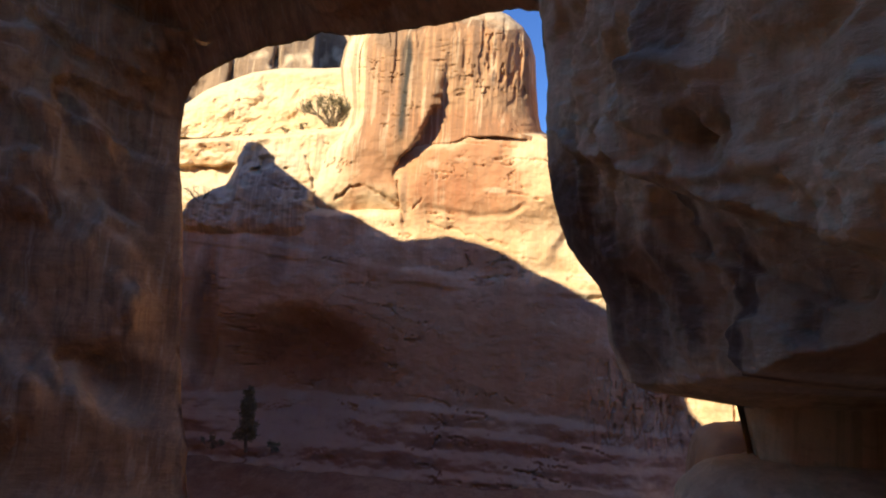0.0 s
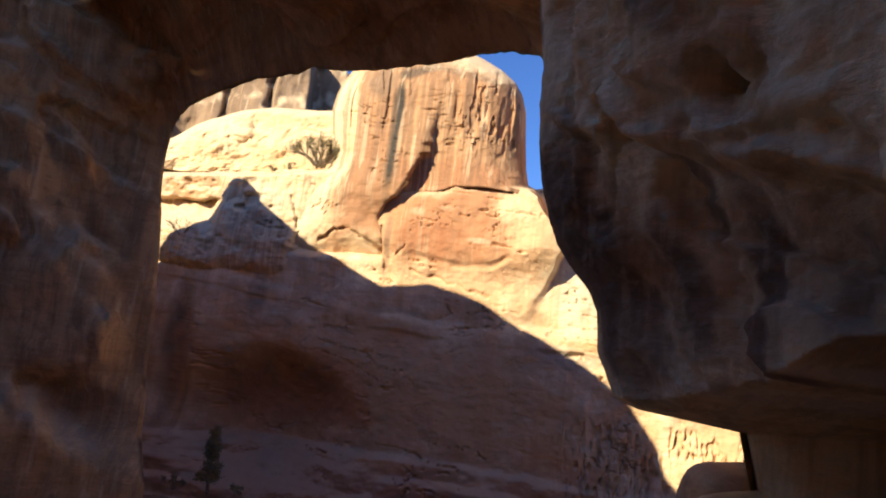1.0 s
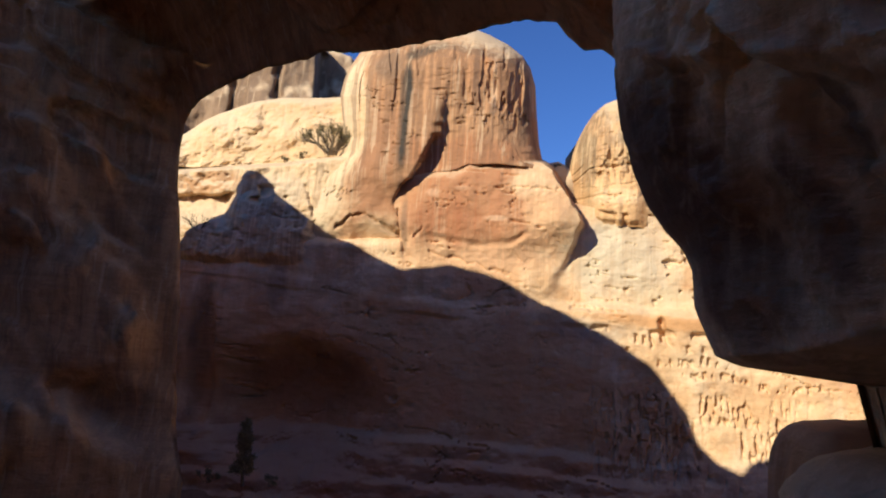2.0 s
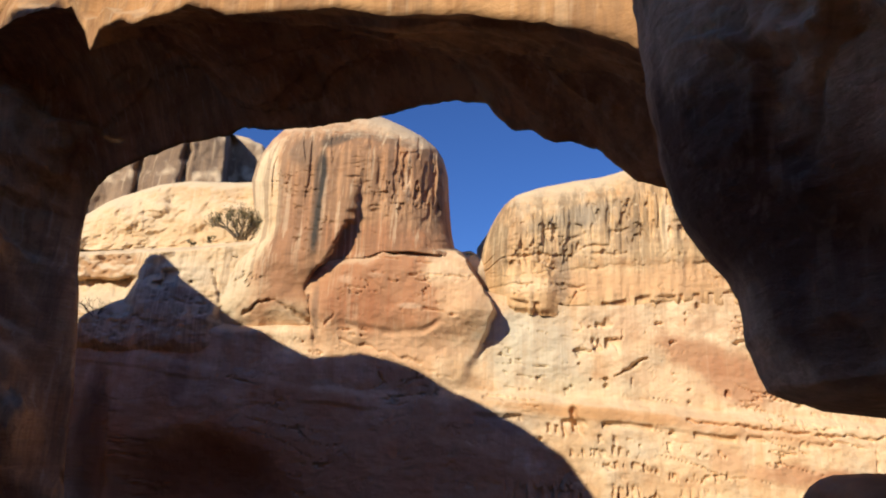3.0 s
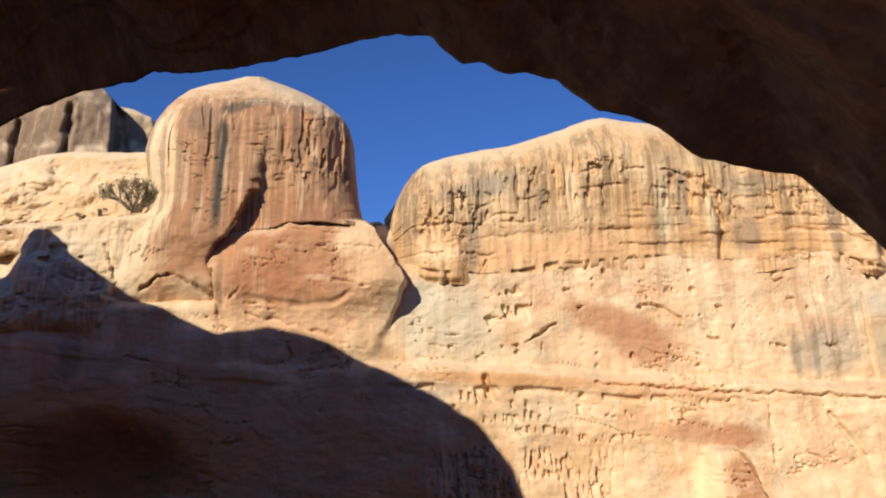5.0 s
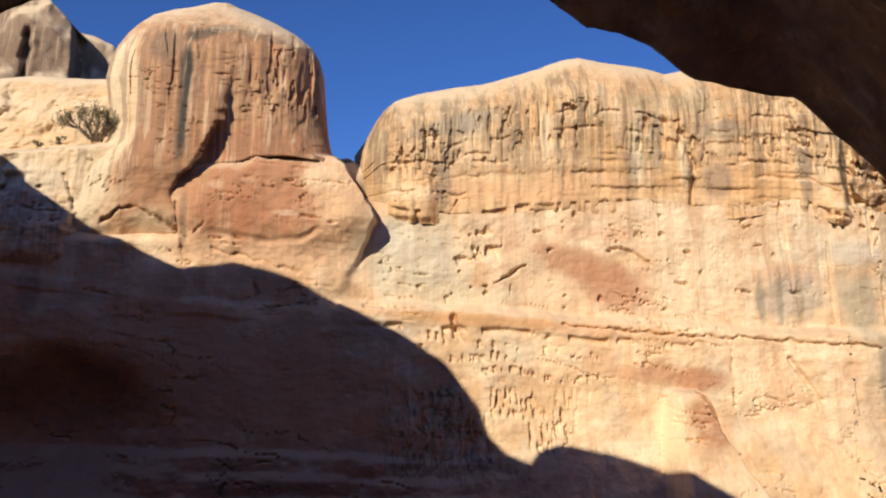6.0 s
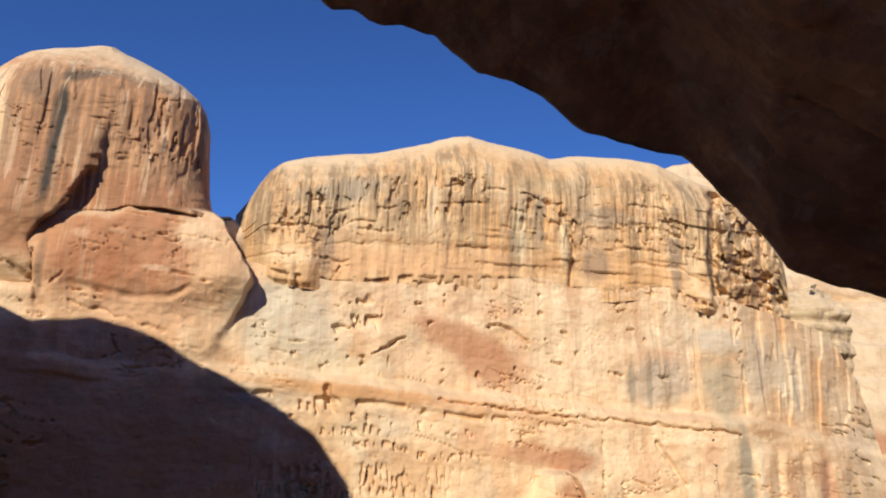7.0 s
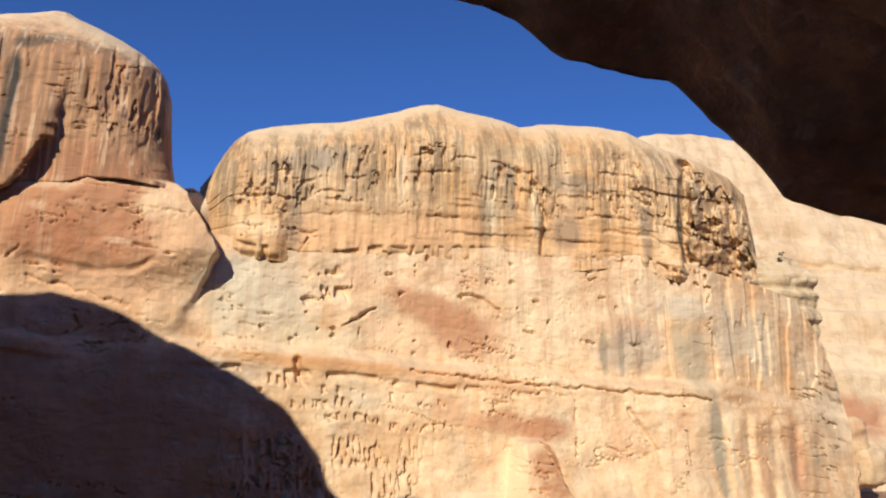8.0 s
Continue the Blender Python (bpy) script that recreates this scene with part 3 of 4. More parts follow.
def cap_rock():
    """The overhanging upper band, rounded over at the top and at both ends."""
    xs = np.linspace(0, 1, 640)
    rows = np.linspace(0, 1, 200)
    u, v = np.meshgrid(xs, rows, indexing="ij")
    base = lambda x: curve(x, [(-6, 14.2), (-1.5, 13.6), (3.8, 12.8), (11, 13.9), (18.5, 14.5), (25.6, 14.1), (35.4, 15.0), (42, 12.9), (48, 11.2), (56, 9)])
    peak = lambda x: curve(x, [(-6, 16), (-4.6, 18.0), (-3.7, 19.4), (-3.0, 20.9), (-2.2, 22.2), (-1.2, 23.1), (1.6, 24.0), (7.6, 25.2), (11.7, 26.6), (13.7, 27.5), (15.3, 27.75),
                               (16.9, 27.5), (20.5, 27.1), (23.2, 26.5), (25, 27.0), (27, 27.3), (31.2, 27.6), (34.3, 27.4), (37.3, 26.3), (42.3, 25.2),
                               (45.5, 24.0), (47.3, 22.4), (48.4, 16)])
    x = -4.6 + 52.8 * u
    t = np.clip(v / 0.86, 0, 1)
    rim = base(x) + 0.6 * fbm(x * 0.35, x * 0, x * 0 + 12, 6, 0.65)
    lo, hi = rim - 1.0, peak(x) + 0.25 * fbm(x * 0.5, x * 0, x * 0 + 3, 5, 0.6)
    z = lo + (hi - lo) * np.sin(np.minimum(t, 1) * np.pi / 2 * 0.999) ** 0.93
    k = (z - lo) / (hi - lo)
    y = 68.8 + 4.5 * (1 - np.sqrt(np.clip(1 - np.clip((k - 0.55) / 0.45, 0, 1) ** 2.4, 0, 1)))
    y = y + 8.0 * np.clip((-1.0 - x) / 3.6, 0, 1) ** 1.6 + 11 * np.clip((x - 37) / 13, 0, 1) ** 1.8
    face = 1 - sstep(0.72, 0.9, k)
    over = -0.15 + 0.75 * sstep(0.45, 0.8, vnoise(x * 0.25, x * 0 + 2, x * 0)) + 1.1 * sstep(36, 41, x)
    y = y - over * face * sstep(0.0, 0.06, k)
    y = y + 0.9 * fbm(x * 0.1, z * 0.08, x * 0, 3) + 0.8 * fbm(x * 0.55, z * 0.1, x * 0, 4) * face + 0.25 * fbm(x * 1.5, z * 0.35, x * 0 + 7, 3) * face
    worn = face * sstep(0.3, 0.42, k) * sstep(0.44, 0.56, vnoise(x * 0.18, x * 0 + 4, z * 0.3))
    y = y + 0.34 * worn * pockets(x, z, 1.8, 0.8, 0.56, 0.1) + 0.28 * worn * pockets(x, z, 3.0, 0.5, 0.57, 0.1, off=6.0)
    thick = face * sstep(5.2, 2.0, np.hypot((x - 13.5) * 0.8, (z - 22) * 1.5))
    y = y + 0.5 * thick * pockets(x, z, 2.4, 0.7, 0.54, 0.1, off=17.0) + 0.16 * face * sstep(5, 2, np.abs(x - 0.5)) * sstep(20.5, 19, z) * sstep(15.2, 16, z) * pockets(x, z, 1.9, 1.5, 0.54, 0.1, off=19.0)
    drip = face * sstep(0.4, 0.55, k) * sstep(0.5, 0.62, vnoise(x * 0.4, x * 0 + 14, x * 0))
    y = y + 0.32 * drip * pockets(x, z, 1.6, 0.14, 0.52, 0.12, off=23.0)                               # upright drip grooves
    y = y + face * crack(x, z, [(-3, 15.5), (1.6, 16.0), (4.9, 16.5), (9.1, 16.8), (13.3, 17.1), (19.1, 17.1)], 0.12, 0.16)
    y = y - 0.35 * sstep(3.2, 0.8, np.abs(x - 0.2)) * sstep(15.9, 14.2, z)                       # pale foot at the notch
    y = y + 0.4 * sstep(rim + 0.26, rim + 0.05, z) * sstep(0.35, 0.6, vnoise(x * 2.4, x * 0 + 22, x * 0))    # undercut base
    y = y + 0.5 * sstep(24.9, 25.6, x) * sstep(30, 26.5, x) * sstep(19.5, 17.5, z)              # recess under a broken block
    for lv in (0.24, 0.36, 0.42, 0.48, 0.54, 0.6, 0.68):
        y = y + 0.22 * face * sstep(0.016, 0.005, np.abs(k - lv - 0.12 * fbm(x * 0.35, x * 0 + lv * 50, x * 0, 4))) * sstep(0.55, 0.65, vnoise(x * 0.5, x * 0 + lv * 90, x * 0))
    y = y + crack(x, z, [(25.2, 14.2), (25.6, 18), (24.6, 21)], 0.3, 0.7) + crack(x, z, [(3.6, 12.8), (4.3, 14.3)], 0.2, 0.35)
    bed = np.floor((z + 0.5 * fbm(x * 0.12, x * 0, z * 0.1, 3)) / 0.8)
    y = y + 0.55 * face * (vnoise(x * 0.28, bed * 7.31, x * 0) - 0.5) * sstep(1, 6, x) * sstep(0.2, 0.6, vnoise(x * 0.1, x * 0 + 8, z * 0.12))      # broken beds
    knob = sstep(39.6, 41.0, x)                                                                 # the shattered right end, past a deep cleft
    y = y + knob * sstep(0.98, 0.8, k) * (3.0 * np.abs(fbm(x * 0.42, z * 0.33, x * 0, 4)) + 1.6 * fbm(x * 0.8, z * 0.6, x * 0 + 4, 4) + 1.1 * pockets(x, z, 0.9, 0.6, 0.52, off=33.0) + 0.5 * pockets(x, z, 1.7, 1.1, 0.5, off=37.0))
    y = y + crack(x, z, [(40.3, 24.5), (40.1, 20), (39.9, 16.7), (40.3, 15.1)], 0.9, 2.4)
    y = y - 0.8 * sstep(36.8, 39.5, x) * sstep(0.2, 0.12, k) * (0.6 + 0.9 * vnoise(x * 0.7, x * 0, z * 0.9))
    y = y + 0.12 * fbm(x * 2.1, z * 3.0, x * 0 + 5, 4)
    y = y + hairlines(x, z, 0.8, 0.3, 4.0) * face
    x, y, z = spread_back(x, y, z, 69.0)
    roof = np.clip((v - 0.86) / 0.14, 0, 1)
    y, z = y + 26 * roof, z - 4 * roof ** 2
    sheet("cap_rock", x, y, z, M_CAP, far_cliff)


cap_rock()


def rubble_block(name, centre, size, material, parent=None, seed=0, turn=0.0, rough=0.25, square=4.0, n=40):
    """A rounded, weathered block: a squared-off ball with noise."""
    a, b = np.meshgrid(np.linspace(0, 2 * np.pi, n, endpoint=False), np.linspace(-np.pi / 2, np.pi / 2, n // 2 + 1), indexing="xy")
    cx, cy, cz = np.cos(b) * np.cos(a), np.cos(b) * np.sin(a), np.sin(b)
    r = (np.abs(cx) ** square + np.abs(cy) ** square + np.abs(cz) ** square) ** (-1 / square)
    cx, cy, cz = cx * r, cy * r, cz * r
    g = 1 + rough * fbm(cx * 1.6 + seed, cy * 1.6, cz * 1.6 + seed, 5) * 2
    c, s = math.cos(turn), math.sin(turn)
    X, Y, Z = cx * g * size[0], cy * g * size[1], cz * g * size[2]
    return sheet(name, centre[0] + c * X - s * Y, centre[1] + s * X + c * Y, centre[2] + Z, material, parent, wrap=True)


# ---- the dome ----
dome = thing("sandstone_dome", "tall rounded red sandstone dome with dark run-off streaks", "rock dome")


def dome_body():
    u, v = np.meshgrid(np.linspace(-1, 1, 380), np.linspace(0, 1, 300), indexing="ij")
    z = 1 + 29.9 * np.sin(v * np.pi / 2) ** 0.8
    xr = curve(z, [(1, -6.5), (4, -5.8), (6.9, -4.8), (10.2, -3.3), (12.4, -2.9), (13.2, -3.1), (14.3, -3.9), (16.6, -5.2), (17.4, -5.9), (17.7, -6.5), (19.0, -6.8), (21.7, -7.1),
                   (24.3, -7.3), (26.0, -7.8), (27.1, -8.5), (28.2, -9.8), (29.2, -11.6), (30.0, -13.4), (30.5, -14.8), (30.9, -15.6)])
    xl = curve(z, [(1, -33), (8, -31), (13, -28.5), (17, -26), (18.5, -25.0), (20, -24.8), (22, -25.2), (23.9, -25.5), (25.5, -25.2), (26.7, -24.7), (27.9, -23.9), (28.8, -23.0), (29.6, -21.9), (30.15, -20.2), (30.4, -18.8), (30.9, -17)])
    ang = u * np.pi / 2
    e = 0.36 + 0.24 * sstep(16, 20, z)
    x = (xl + xr) / 2 + (xr - xl) / 2 * np.sign(np.sin(ang)) * np.abs(np.sin(ang)) ** e
    y = 66.3 + 9 * (1 - np.abs(np.cos(ang)) ** e) + 6.0 * np.clip((z - 26.0) / 5.0, 0, 1) ** 2.2 + 2.6 * sstep(13.0, 8.0, z)
    # right of the flake the body ends at a seam, over the pedestal's rounded top
    edge = flake_edge(z)
    seam = curve(x, [(-18, 16.0), (-14.5, 16.7), (-13.0, 17.4), (-10.2, 17.5), (-7.9, 17.2), (-5.8, 16.7)])
    y = y + 2.5 * sstep(seam, seam - 0.35, z) * sstep(edge - 0.1, edge + 0.3, x)
    y = y - 0.5 * sstep(-13.5, -9.5, x) * sstep(-6.2, -7.0, x) * sstep(20.5, 18.2, z)           # overhanging lower edge
    y = y + flake_recess(x, z)
    y = y - 0.9 * sstep(edge + 0.12, edge - 0.15, x) * sstep(13.8, 17.2, z) * sstep(26.0, 19.0, z) * sstep(edge - 8, edge - 1.5, x)
    y = y + crack(x, z, [(-25.0, 11.7), (-23.7, 12.6), (-22.4, 12.7), (-20.4, 11.7), (-19.0, 10.9)], 0.25, 0.6)
    for px_, pz_, pr in ((-29.3, 14.7, 0.45), (-27.6, 15.3, 0.4), (-27.5, 14.3, 0.6), (-28.4, 13.6, 0.3)):
        y = y + 0.9 * sstep(1.0, 0.5, np.hypot(x - px_, (z - pz_) * 1.1) / pr)
    # vertical runnels and pockets
    y = y + 0.5 * fbm(x * 0.8, z * 0.06, x * 0, 4) * sstep(16, 20, z) + 0.5 * fbm(x * 0.14, z * 0.12, x * 0 + 4, 4)
    y = y + 0.3 * pockets(x, z, 2.6, 0.8, 0.56, 0.1, off=2.0) * sstep(19.5, 22, z) * sstep(28.6, 27.4, z) * sstep(-14, -12.5, x)
    y = y + 0.25 * pockets(x, z, 1.5, 0.25, 0.57, 0.1, off=12.0) * sstep(21, 23, z) * sstep(29, 28, z)
    y = y + 0.28 * fbm(x * 1.4, z * 1.6, x * 0 + 6, 5) + 0.5 * fbm(x * 0.5, z * 0.5, x * 0 + 16, 4) * sstep(18, 15, z)
    y = y + hairlines(x, z, 0.5, 0.25, 6.0)
    x, y, z = spread_back(x, y, z, 67.6)
    cut = int(np.argmin(np.abs(z[150] - 17.6)))
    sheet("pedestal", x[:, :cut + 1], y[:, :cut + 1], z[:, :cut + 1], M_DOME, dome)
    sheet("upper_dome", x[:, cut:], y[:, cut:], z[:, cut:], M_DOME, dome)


dome_body()

# ---- the bench left of the dome ----
bench = thing("sandstone_bench", "pale stepped sandstone bench with weathered pockets", "cliff")


def bench_body():
    x, v = np.meshgrid(np.linspace(-75, -22, 320), np.linspace(0, 1, 240), indexing="ij")
    top = curve(x, [(-75, 16), (-52, 19), (-44.2, 21.8), (-42, 23.2), (-40.5, 23.9), (-37, 25.0), (-33.5, 25.5), (-27, 25.4), (-22, 25.2)]) + 0.3 * fbm(x * 0.4, x * 0, x * 0, 3)
    t = np.clip(v / 0.9, 0, 1)
    shelf = curve(x, [(-75, 15), (-44, 16.5), (-36, 17.0), (-31, 17.3), (-24, 18.2)])
    # rows: front slab to t = 0.55, terrace to 0.68, back wall above
    z = np.where(t < 0.55, 3 + (shelf - 3) * t / 0.55, np.where(t < 0.68, shelf + 1.2 * (t - 0.55) / 0.13, shelf + 1.2 + (top - shelf - 1.2) * np.clip((t - 0.68) / 0.32, 0, 1)))
    y = 66.2 + 1.5 * sstep(12, 17, z) + np.where(t < 0.55, 0, 6.0 * np.clip((t - 0.55) / 0.13, 0, 1)) + 0.06 * np.clip(z - 3, 0, 30)
    k = np.clip((t - 0.68) / 0.32, 0, 1)
    y = y + 2.6 * (1 - np.sqrt(np.clip(1 - k ** 3, 0, 1)))
    left = sstep(-35.0, -36.4, x + 1.2 * fbm(z * 0.6, x * 0, z * 0, 3))
    lowz, topz = 14.5 + 0.8 * fbm(x * 0.5, x * 0, x * 0 + 2, 4), 17.7 + 0.8 * fbm(x * 0.4, x * 0, x * 0 + 6, 4)
    y = y + left * (3.6 * sstep(10.8, 14.2, z) * sstep(topz + 0.5, topz, z) - (1.8 + 1.4 * fbm(x * 0.7, z * 0.9, x * 0, 4)) * sstep(lowz, lowz + 0.3, z) * sstep(topz + 0.5, topz - 0.2, z))
    y = y + 3.5 * sstep(9.5, 5, z) + 3.5 * sstep(-29, -24, x) * sstep(15, 10, z)
    low = sstep(0.55, 0.5, t)
    r = np.hypot((x + 32.3) / 2.6, (z - 14.6) / 1.2)
    y = y + 1.0 * low * sstep(1.0, 0.5, r) * pockets(x, z, 0.8, 1.0, 0.5, off=5.0)
    y = y + 0.22 * sstep(0, 0.15, k) * (1 - sstep(0.7, 0.9, k)) * pockets(x, z, 1.3, 1.0, 0.62, off=8.0) * (0.4 + 0.6 * sstep(-33, -37, x)) * sstep(0, 0.1, k)
    y = y + 0.9 * fbm(x * 0.16, z * 0.2, x * 0, 4) + (1.2 + 0.6 * left) * fbm(x * 0.6, z * 0.8, x * 0, 6, 0.6) + hairlines(x, z, 0.5, 0.35, 2.0) + 0.3 * fbm(x * 1.5, z * 1.8, x * 0 + 6, 5)
    y = y + crack(x, z, [(-28.5, 15.5), (-27.4, 12.8), (-25.2, 11.6), (-23.8, 12.4)], 0.25, 0.5)
    x, y, z = spread_back(x, y, z, 68.0 + 4.5 * sstep(0.55, 0.75, t))
    roof = np.clip((v - 0.9) / 0.1, 0, 1)
    y, z = y + 30 * roof, z - 3 * roof ** 2
    cut = 149
    sheet("lower_slab", x[:, :cut + 1], y[:, :cut + 1], z[:, :cut + 1], M_BENCH, bench)
    sheet("upper_wall", x[:, cut:], y[:, cut:], z[:, cut:], M_BENCH, bench)


bench_body()

# ---- distant rock ----
back = thing("distant_cliff", "grey-brown fluted cliff far behind the bench", "cliff")


def back_body():
    x, v = np.meshgrid(np.linspace(-150, -45, 260), np.linspace(0, 1, 140), indexing="ij")
    top = curve(x, [(-150, 52), (-90, 61), (-80, 61.5), (-76, 60.5), (-74, 62), (-71, 63.5), (-69, 64.4), (-65, 65.4), (-62.5, 64.3), (-61, 62.8), (-59, 60.5), (-57.4, 58.4), (-56, 58), (-54, 57.8), (-51, 56.2), (-48, 50), (-45, 40)]) + 1.2 * fbm(x * 0.3, x * 0, x * 0, 4)
    t = np.clip(v / 0.9, 0, 1)
    z = -12 + (top + 12) * t
    y = 138 + 5 * fbm(x * 0.09, z * 0.02, x * 0, 4) + 2.5 * np.abs(fbm(x * 0.12, z * 0.03, x * 0 + 4, 3)) + 5 * (1 - np.sqrt(np.clip(1 - t ** 6, 0, 1)))
    y = y + 10 * sstep(-58.5, -57, x)
    y = y + crack(x, z, [(-66.5, 40), (-66, 58)], 1.2, 3) + crack(x, z, [(-76, 40), (-75, 55)], 1.2, 3)
    y = y + 2.4 * fbm(x * 0.25, z * 0.16, x * 0 + 8, 5) + 1.5 * sstep(48, 53, z + 3 * fbm(x * 0.1, x * 0, x * 0, 3))
    y = y + 0.5 * fbm(x * 0.7, z * 0.7, x * 0 + 6, 4)
    roof = np.clip((v - 0.9) / 0.1, 0, 1)
    y = y + 2.0 * np.floor(3 * vnoise(x * 0.09, x * 0, z * 0.04)) + 1.6 * fbm(x * 0.35, z * 0.3, x * 0 + 2, 5)
    x, y, z = spread_back(x, y, z, 140.0)
    sheet("cliff_body", x, y + 60 * roof, z - 10 * roof ** 2, M_BACK, back)


back_body()


def wall_body(name, parent, material, x0, x1, pts, foot, y0, lean, seed, n=160, m=90, rough=1.0, ledges=()):
    x, v = np.meshgrid(np.linspace(x0, x1, n), np.linspace(0, 1, m), indexing="ij")
    top = curve(x, pts) + 0.4 * rough * fbm(x * 0.25 + seed, x * 0, x * 0, 4)
    t = np.clip(v / 0.9, 0, 1)
    z = foot + (top - foot) * t
    y = y0 + lean * (z - foot) + 3.0 * (1 - np.sqrt(np.clip(1 - t ** 4, 0, 1)))
    for zl, d in ledges:
        zz = zl + 0.6 * fbm(x * 0.15 + seed, x * 0, x * 0, 3)
        y = y + d * sstep(zz - 0.2, zz + 0.3, z)
    y = y + rough * (1.6 * fbm(x * 0.12 + seed, z * 0.12, x * 0, 4) + 0.6 * fbm(x * 0.6 + seed, z * 0.8, x * 0, 4))
    roof = np.clip((v - 0.9) / 0.1, 0, 1)
    y, z = y + 40 * roof, z - 4 * roof ** 2
    cut = int(0.45 * m) if name == "slope" else m - 1
    if cut < m - 1:
        sheet("foot", x[:, :cut + 1], y[:, :cut + 1], z[:, :cut + 1], material, parent)
        return sheet(name, x[:, cut:], y[:, cut:], z[:, cut:], material, parent)
    return sheet(name, x, y, z, material, parent)


far_dome = thing("cream_dome", "smooth cream sandstone slope behind the cliff end", "rock dome")
wall_body("slope", far_dome, M_FAR, 50, 190, [(50, 44.0), (62.8, 48.0), (68.5, 51.3), (79.2, 53.0), (92, 53.0), (106, 50.5), (130, 40), (190, 24)], -4, 95.2, 0.2, 2.0,
          ledges=((37, 0.8), (31, 1.2), (27.4, -1.4), (26.4, 4.0), (24.6, 1.2), (22, 1.8), (18, 3.0), (12, 1.5), (8, 4.0)), rough=1.7)
block = thing("ledge_block", "pale bedded sandstone block beyond the cliff end", "rock")
wall_body("block_body", block, M_BLOCK, 58.3, 68.6, [(58.3, 19), (60.1, 20.2), (65.6, 21.4), (68.0, 20.6), (68.6, 19)], -4, 84.0, 0.0, 5.0, 120, 120, 2.6, ((12.4, -0.8), (14.0, 0.5), (15.2, -0.6), (16.2, 0.8), (17.0, -0.5), (18.4, 0.7), (19.4, 0.6)))
apron = thing("rubble_slope", "red and pale rubble slope below the distant dome", "slope")
wall_body("slope", apron, M_FAR, 55, 150, [(55, 10), (66, 13), (74, 12.5), (90, 14), (150, 12)], -14, 84, 0.9, 9.0, 160, 80, 1.6, ((2, 1.5), (7, 1.0)))
notch = thing("notch_rock", "shaded rock in the gap between dome and cliff", "rock")
wall_body("rock_body", notch, M_BACK, -12, 2, [(-12, 21), (-7, 19.6), (-5.6, 19.9), (-4.6, 19.3), (-3.4, 20.2), (2, 23)], 8, 73, 0.1, 3.0, 60, 40, 0.6)

# ---- the arch ----
AX, NX, P0 = Vector((0.7915, -0.6112, 0)), Vector((0.6112, 0.7915, 0)), Vector((-2.0, 18.3, 0))
CREST = [(-90, 15), (-66, 16), (-63, 12), (-59.4, 13.0), (-57.4, 17.5), (-55.8, 23.0), (-54.6, 26.4), (-53.7, 27.8), (-52.9, 28.1), (-52.0, 27.6), (-50.2, 26.0), (-45.6, 24.0), (-38.7, 22.7), (-35.3, 24.4), (-31, 24.6), (-26.8, 23.7),
         (-22.8, 22.7), (-19.7, 21.5), (-17.25, 18.7), (-16.5, 16.6), (-14.9, 15.4), (-13.1, 15.1), (-12.6, 16.6), (-10.9, 17.6), (-7.7, 17.9), (-4.8, 17.7), (-1.2, 17.1),
         (3, 15.5), (8, 14.0), (14, 14), (30, 15)]
SOFFIT_BACK = [(-20.2, 11.45), (-19.3, 11.5), (-16.4, 11.46), (-14.5, 11.4), (-11.1, 10.95), (-10.05, 10.95), (-8.3, 10.37), (-6.6, 10.0), (-4.6, 9.7), (-2.9, 9.45), (-1.7, 9.38), (-0.6, 9.23),
               (0.4, 8.83), (1.2, 7.93), (1.77, 7.78), (2.35, 7.35), (2.75, 7.3), (3.4, 6.95), (4.15, 6.2), (5.15, 5.65), (6.0, 4.84), (6.6, 4.55), (7.55, 4.22), (8.0, 3.62),
               (8.4, 3.2), (8.8, 2.45), (9.2, 2.25), (10.1, 1.95), (12, 1.4), (14, 0), (17, -4), (22, -12)]
SOFFIT_FRONT = [(-24, 16.5), (-18.2, 15.0), (-16.4, 14.8), (-12.6, 13.75), (-11.2, 13.2), (-9.9, 12.0), (-9.3, 11.15), (-8.9, 11.7), (-7.6, 11.5), (-6.8, 11.1), (-4.7, 10.6), (-4.0, 10.5),
                (-2.15, 9.6), (1.03, 8.45), (3.4, 7.5), (4.6, 7.0), (6.0, 6.39), (6.8, 5.9), (7.85, 5.15), (8.57, 4.67), (9.2, 4.26), (10.2, 3.5), (12, 2.4), (14, 0), (17, -4), (22, -12)]


def fin(s, n, z):
    """World coordinates from distance along the fin, across it and height."""
    return P0.x + s * AX.x + n * NX.x, P0.y + s * AX.y + n * NX.y, z


arch = thing("natural_arch", "massive brown sandstone natural arch with a shaded underside", "rock arch")


